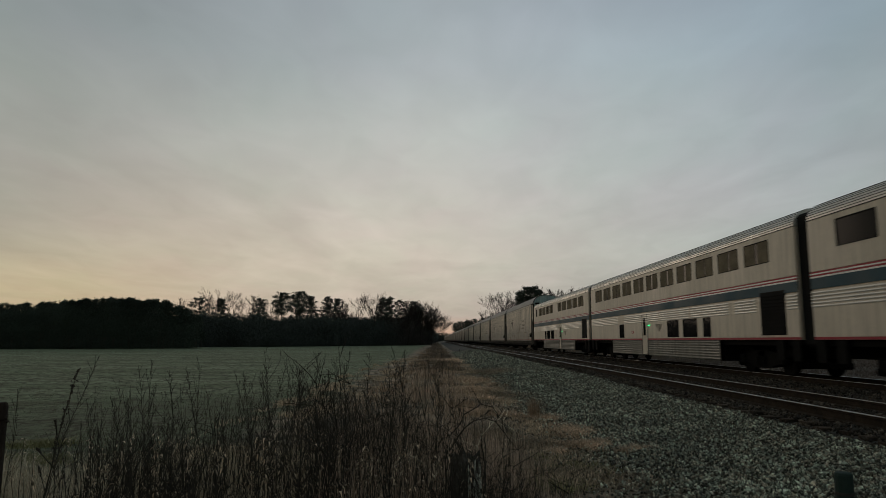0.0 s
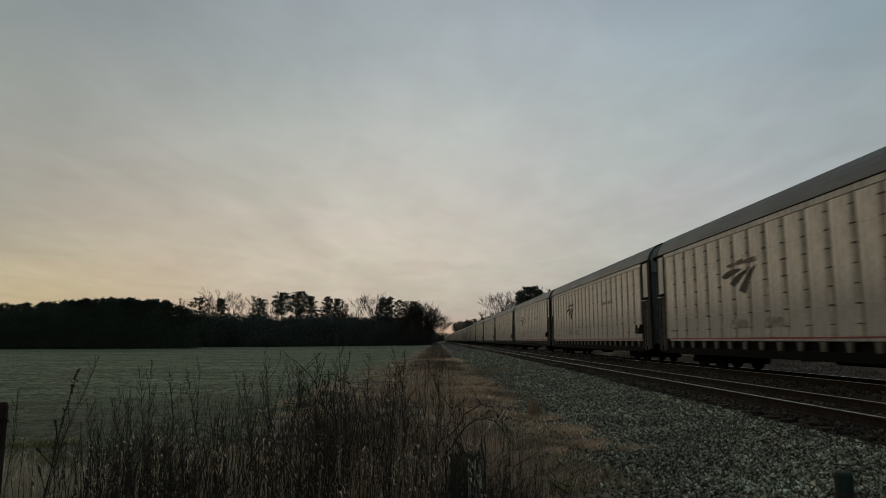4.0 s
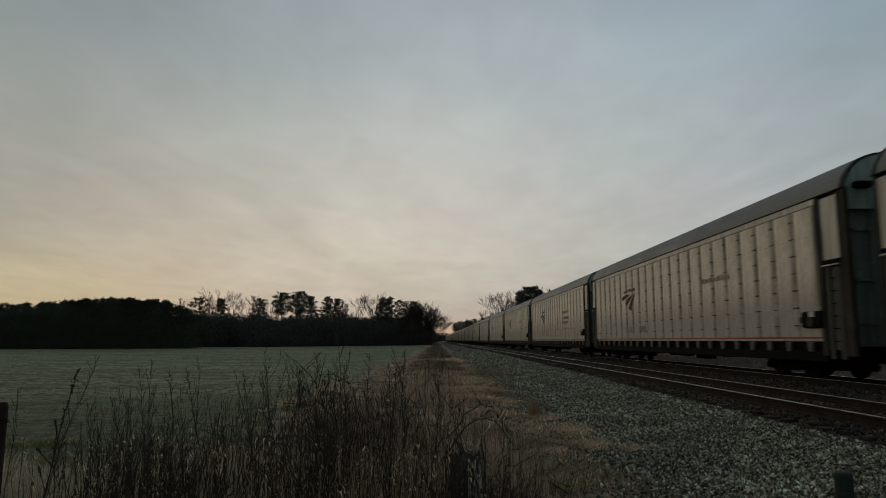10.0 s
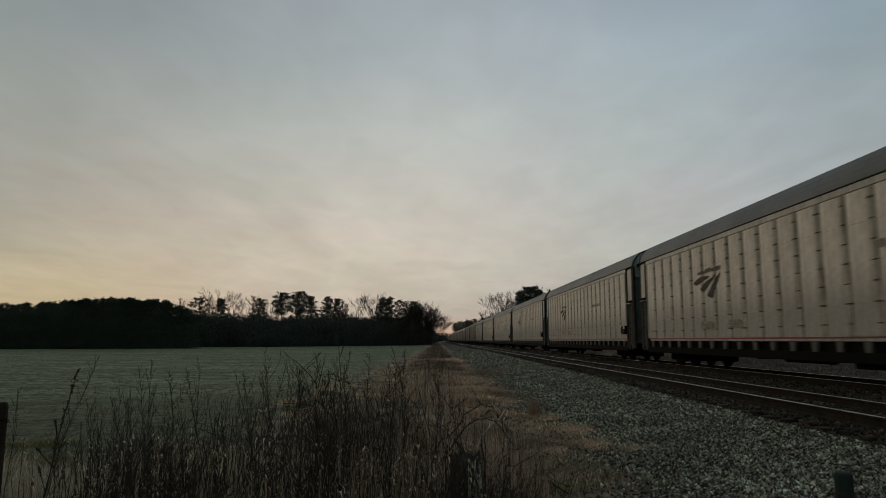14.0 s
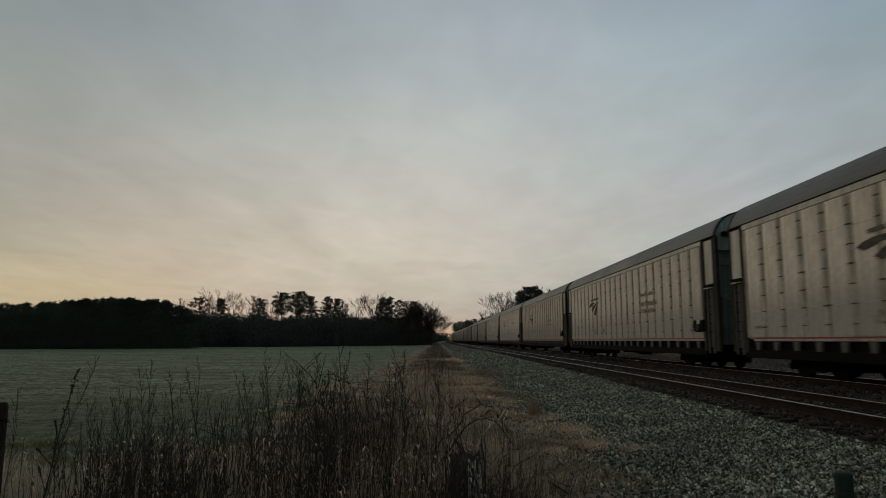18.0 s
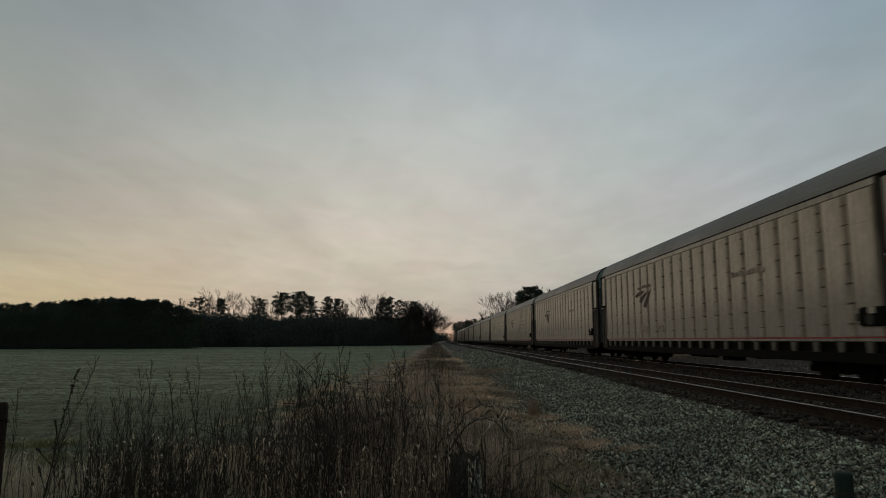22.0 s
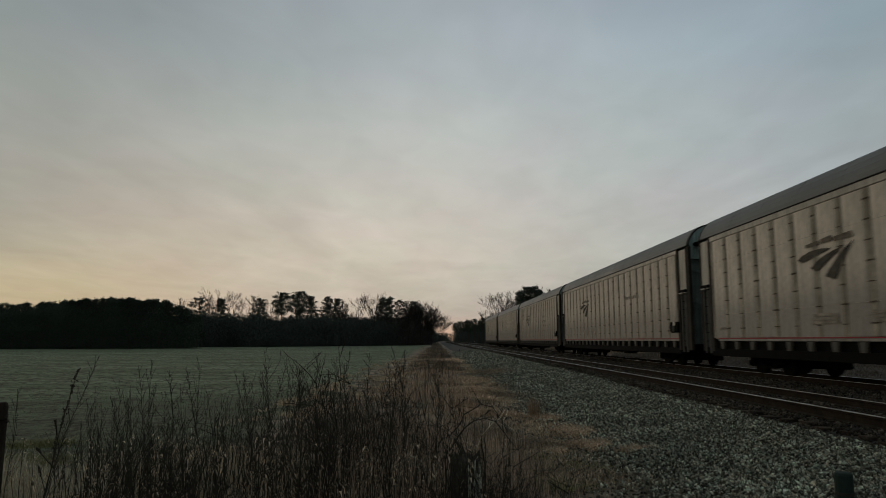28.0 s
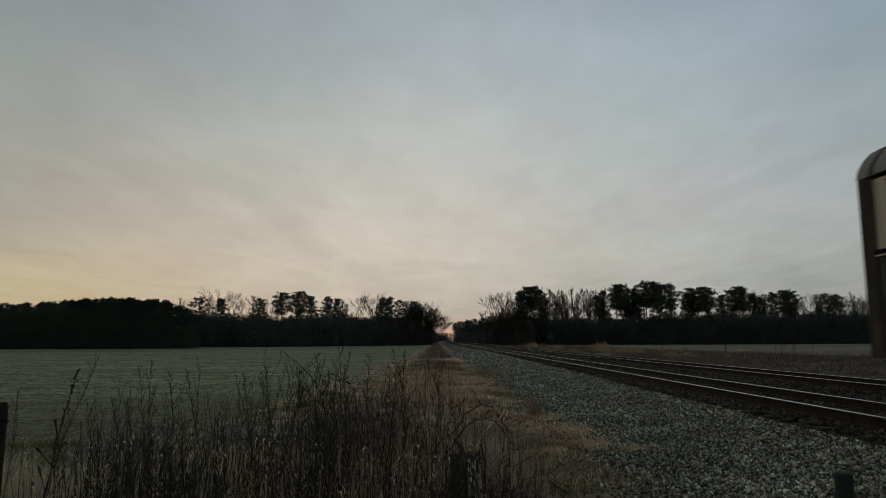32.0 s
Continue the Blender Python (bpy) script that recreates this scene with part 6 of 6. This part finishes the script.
def make_stump():
    """A rotten broken-off stump: dark bark, one side stripped to pale split wood, old vines round it."""
    rng = random.Random(8)
    stump = new("stump")
    y = 5.0
    x, top = sight(824, 803, y)
    z = float(ground_z(np.array(x), np.array(y)))
    h = top - z
    n = 18
    lump = [rng.uniform(0.86, 1.14) for _ in range(n)]
    jag = [rng.uniform(-0.05, 0.035) for _ in range(n)]
    g = Geo()
    levels = ((-0.1, 1.35), (0.06, 1.18), (0.25, 1.05), (0.5, 1.0), (0.75, 0.98), (1.0, 0.92))
    v = []
    for t, r in levels:
        for k in range(n):
            a = 6.2832 * k / n
            rr = 0.118 * r * lump[k] * rng.uniform(0.95, 1.05)
            v.append((rr * math.cos(a), rr * math.sin(a), h * t + (jag[k] if t == 1.0 else 0.0)))
    f = [(r * n + k, r * n + (k + 1) % n, (r + 1) * n + (k + 1) % n, (r + 1) * n + k) for r in range(len(levels) - 1) for k in range(n)]
    v.append((0.01, 0.0, h - 0.13))
    f += [((len(levels) - 1) * n + k, (len(levels) - 1) * n + (k + 1) % n, len(v) - 1) for k in range(n)]
    g.add(v, f)
    part("bark", g, M_STUMP, stump, "dark rotten bark with a jagged broken top")
    for k in range(9):
        a = -1.45 + 0.12 * k + rng.uniform(-0.03, 0.03)
        z0, z1 = h * rng.uniform(0.0, 0.35), h * rng.uniform(0.72, 0.99)
        pts = [(0.139 * math.cos(a + 0.05 * math.sin(3 * t + k)) * (1.12 - 0.15 * t), 0.139 * math.sin(a + 0.05 * math.sin(3 * t + k)) * (1.12 - 0.15 * t), z0 + (z1 - z0) * t) for t in (0, 0.2, 0.4, 0.6, 0.8, 1.0)]
        wide = rng.uniform(0.006, 0.013)
        part("splinter", Geo().tube(pts, [wide * q for q in (0.5, 1.0, 0.8, 1.1, 0.7, 0.25)], 5), M_SPLINTER, stump, "pale bleached strip of split wood")
    for k in range(5):
        a0, turn = rng.uniform(0, 6.28), rng.choice((-1, 1)) * rng.uniform(1.5, 3.5)
        pts = [((0.125 + 0.03 * t) * math.cos(a0 + turn * t), (0.125 + 0.03 * t) * math.sin(a0 + turn * t), h * (0.05 + 1.05 * t) + 0.02 * math.sin(9 * t)) for t in np.linspace(0, 1, 12)]
        part("vine", Geo().tube([tuple(float(c) for c in p) for p in pts], 0.0055, 5), M_STALK, stump, "dry dark vine")
    stump.location = (x, y, z)
    tagged(stump, "broken rotten tree stump with pale split wood among weeds", "stump")


M_STUMP = mat("rotten_dark_bark", (0.085, 0.080, 0.070), 0.95, 0.5, 6.0, 45.0, bump=0.9, spec=0.05)
M_SPLINTER = mat("bleached_split_wood", (0.56, 0.58, 0.50), 0.85, 0.5, 9.0, 60.0, bump=0.4, spec=0.1)
make_stump()


def grass_tuft(px, py, y_dist, radius, height, n, m, seed, label):
    """One tuft of grass standing on the ground on that bearing."""
    rng = np.random.default_rng(seed)
    x = sight(px, py, y_dist)[0]
    p = rng.normal(0, radius, (n, 2))
    z = ground_z(x + p[:, 0], y_dist + p[:, 1]) - ground_z(np.array(x), np.array(y_dist))
    v, f = blades(rng, np.stack([p[:, 0], p[:, 1], z - 0.01], 1), height * rng.uniform(0.4, 1.1, n), np.full(n, 0.005 * max(y_dist / 9, 0.8)), (0.45 if height < 0.6 else 0.1) * rng.uniform(0.3, 1.5, n))
    ob = raw("grass_tuft", v, f, m)
    ob.location = (x, y_dist, float(ground_z(np.array(x), np.array(y_dist))))
    return tagged(ob, label, "grass", kind="stuff")


def ground_at(px, py):
    """Distance at which the bearing meets the ground or the ballast."""
    d = 3.0
    while d < 400:
        x, z = sight(px, py, d)
        low = float(ground_z(np.array(x), np.array(d)))
        if z <= max(low, float(bed_z(np.array(x))) if 2.1 < x < 16.6 else low):
            break
        d *= 1.01
    return d


def grass_mat(px, py, rx, ry, height, n, m, seed, label):
    """A low flattened patch of grass, rx by ry metres."""
    rng = np.random.default_rng(seed)
    y0 = ground_at(px, py)
    x0 = sight(px, py, y0)[0]
    n *= 3
    p = rng.normal(0, 0.5, (n, 2)) * (rx, ry)
    p += 0.25 * rx * np.sin(p[:, 1] * 9.0 / ry)[:, None] * (1, 0)
    x, y = x0 + p[:, 0], y0 + p[:, 1]
    z = np.maximum(ground_z(x, y), np.where(x > 2.1, bed_z(x), -9.0)) - 0.01
    base = float(z.min())
    v, f = blades(rng, np.stack([p[:, 0], p[:, 1], z - base], 1), height * rng.uniform(0.35, 1.2, n), np.full(n, 0.008 * max(y0 / 9, 0.8)), rng.uniform(0.4, 2.2, n))
    ob = raw("grass_patch", v, f, m)
    ob.location = (x0, y0, base)
    return tagged(ob, label, "grass", kind="stuff")


for n, (px, py, rx, ry, h, c) in enumerate(((965, 742, 0.30, 0.55, 0.08, 500), (1012, 765, 0.35, 0.55, 0.09, 750), (1040, 790, 0.32, 0.35, 0.09, 650), (1120, 797, 0.25, 0.18, 0.08, 260), (830, 690, 0.9, 1.5, 0.10, 700), (838, 730, 0.22, 0.8, 0.12, 420),
                                            (820, 676, 0.9, 1.6, 0.11, 600), (905, 735, 0.3, 0.5, 0.07, 260), (790, 640, 1.0, 3.0, 0.22, 600), (860, 705, 0.5, 1.0, 0.08, 380), (985, 800, 0.16, 0.25, 0.07, 160))):
    grass_mat(px, py, rx, ry, h, c, M_TAN, 160 + n, "low tan grass patch beside the ballast")
for n, (px, py, rx, ry, h, c) in enumerate(((870, 660, 0.8, 2.4, 0.16, 700), (930, 790, 0.35, 0.35, 0.12, 420), (895, 830, 0.35, 0.3, 0.16, 420), (990, 840, 0.4, 0.25, 0.09, 420), (1060, 850, 0.45, 0.25, 0.07, 380), (870, 770, 0.3, 0.4, 0.2, 380), (885, 700, 0.4, 0.9, 0.1, 380), (1150, 860, 0.3, 0.15, 0.06, 160))):
    grass_mat(px, py, rx, ry, h, c, M_THATCH, 180 + n, "dark low dead weeds beside the ballast")
for n, (px, py, rx, ry, h, c) in enumerate(((1010, 850, 0.35, 0.25, 0.035, 420), (965, 835, 0.35, 0.3, 0.06, 620), (985, 865, 0.35, 0.25, 0.06, 620), (1030, 825, 0.3, 0.25, 0.045, 420), (915, 860, 0.3, 0.25, 0.08, 500), (1075, 835, 0.3, 0.2, 0.03, 320), (940, 845, 0.3, 0.25, 0.045, 320), (960, 810, 0.25, 0.3, 0.04, 260), (70, 790, 0.5, 0.35, 0.11, 700), (55, 820, 0.5, 0.3, 0.12, 600))):
    grass_mat(px, py, rx, ry, h, c, M_MOSS, 200 + n, "olive green moss and grass patch")


RUSSET = "russet dead grass tuft beside the ballast"
for n, (px, py, d, r, h, c) in enumerate(((945, 735, 14.0, 0.07, 0.52, 160), (965, 740, 13.5, 0.28, 0.12, 500), (1030, 790, 10.2, 0.28, 0.13, 600), (1005, 765, 11.5, 0.25, 0.12, 420), (1105, 800, 9.6, 0.06, 0.16, 90),
                                           (840, 690, 21.0, 0.5, 0.16, 500), (870, 730, 14.5, 0.35, 0.14, 420), (905, 700, 18.0, 0.4, 0.12, 380), (850, 670, 27.0, 0.7, 0.2, 500), (820, 720, 15.5, 0.3, 0.3, 420), (760, 655, 33.0, 0.7, 0.28, 420))):
    grass_tuft(px, py, d, r, h, c, M_RUSSET, 100 + n, RUSSET)
for n, (px, d, h) in enumerate(((944, 150, 1.5), (938, 152, 1.2), (1064, 96, 1.55), (1070, 98, 1.1), (1058, 97, 1.2), (1121, 84, 1.2), (1126, 85, 0.9), (985, 130, 1.0), (1100, 90, 0.7))):
    grass_tuft(px, 600, float(d), 0.45, h, 160, M_FARTUFT, 220 + n, "feathery orange-tan grass clump beyond the tracks")
for n, (px, d, h) in enumerate(((838, 4.85, 0.45), (560, 4.7, 0.35), (90, 5.2, 0.35), (430, 5.2, 0.4), (360, 5.0, 0.34))):
    grass_tuft(px, 860, d, 0.045 if h < 0.6 else 0.035, h, 46 if h < 0.6 else 90, M_STRAWPALE, 130 + n, "bleached pale grass tuft among the weeds")


for n, (px, d, h) in enumerate(((772, 6.6, 0.62), (788, 6.2, 0.58), (800, 5.8, 0.52), (765, 7.4, 0.60), (812, 5.6, 0.42), (782, 7.2, 0.5))):
    grass_tuft(px, 800, d, 0.16, h, 260, M_REDSTEM, 240 + n, "stand of reddish brown upright dead stems")


def small_post(name, px, base, top, y, label, category, lamp=False):
    x, z1 = sight(px, top, y)
    z0 = float(ground_z(np.array(x), np.array(y)))
    h = max(z1 - z0, 0.3)
    ob = new(name)
    ob.location = (x, y, z0)
    part("shaft", Geo().tube([(0, 0, -0.1), (0.01, 0, h * 0.5), (0, 0.01, h)], [0.045, 0.042, 0.038], 7), M_POST, ob)
    if lamp:
        part("lamp_hood", Geo().box(-0.16, 0.16, -0.10, 0.14, h, h + 0.42, 0.04), M_DARK, ob, "black lamp hood")
        part("lamp", Geo().box(-0.07, 0.07, -0.13, -0.09, h + 0.10, h + 0.24, 0.02), M_SIGNAL, ob, "lit white lamp")
    return tagged(ob, label, category)


M_SIGNAL = mat("white_signal_lamp", (1.0, 0.92, 0.8), 0.4, 0.0, emit=0.6)
small_post("stake", 813, 626, 618, 80.0, "thin dark stake at the edge of the ballast", "post")
small_post("fence_stake", 1284, 622, 609, 78.0, "dark wooden stake in the dead grass beyond the tracks", "post")
small_post("dwarf_signal", 839, 609, 606, 250.0, "low railway signal with a small lit lamp", "signal", True)


def far_shrubs():
    rng = random.Random(8)
    for px, y, h in ((877, 178, 1.5), (895, 165, 0.9), (912, 150, 0.8), (927, 140, 1.0)):
        x = at_px(px, y)
        w = make_weed("bush", h, int(px))
        w.location = (x, y, float(ground_z(np.array(x), np.array(y))))
        w.scale = (1.6, 1.6, 1.0)
    for px, top in ((1378, 603), (1385, 598), (1392, 604), (1400, 602), (1408, 606), (1372, 610), (1430, 606), (1200, 612), (1165, 610)):
        y = 46.0
        x, z1 = sight(px, top, y)
        z0 = float(ground_z(np.array(x), np.array(y)))
        w = make_weed("twiggy", max(z1 - z0, 0.4), int(px))
        w.location = (x, y, z0)
        for c in w.children:
            c.scale = (2.2, 2.2, 1.0)


far_shrubs()
make_stones()



# ---------------------------------------------------------------- movement
def motions():
    for car, y in TRAIN:
        walk(car, [(0.0, pose(TRAIN_X, y, 0)), (32.0, pose(TRAIN_X, y - SPEED * 32.0, 0))])


motions()
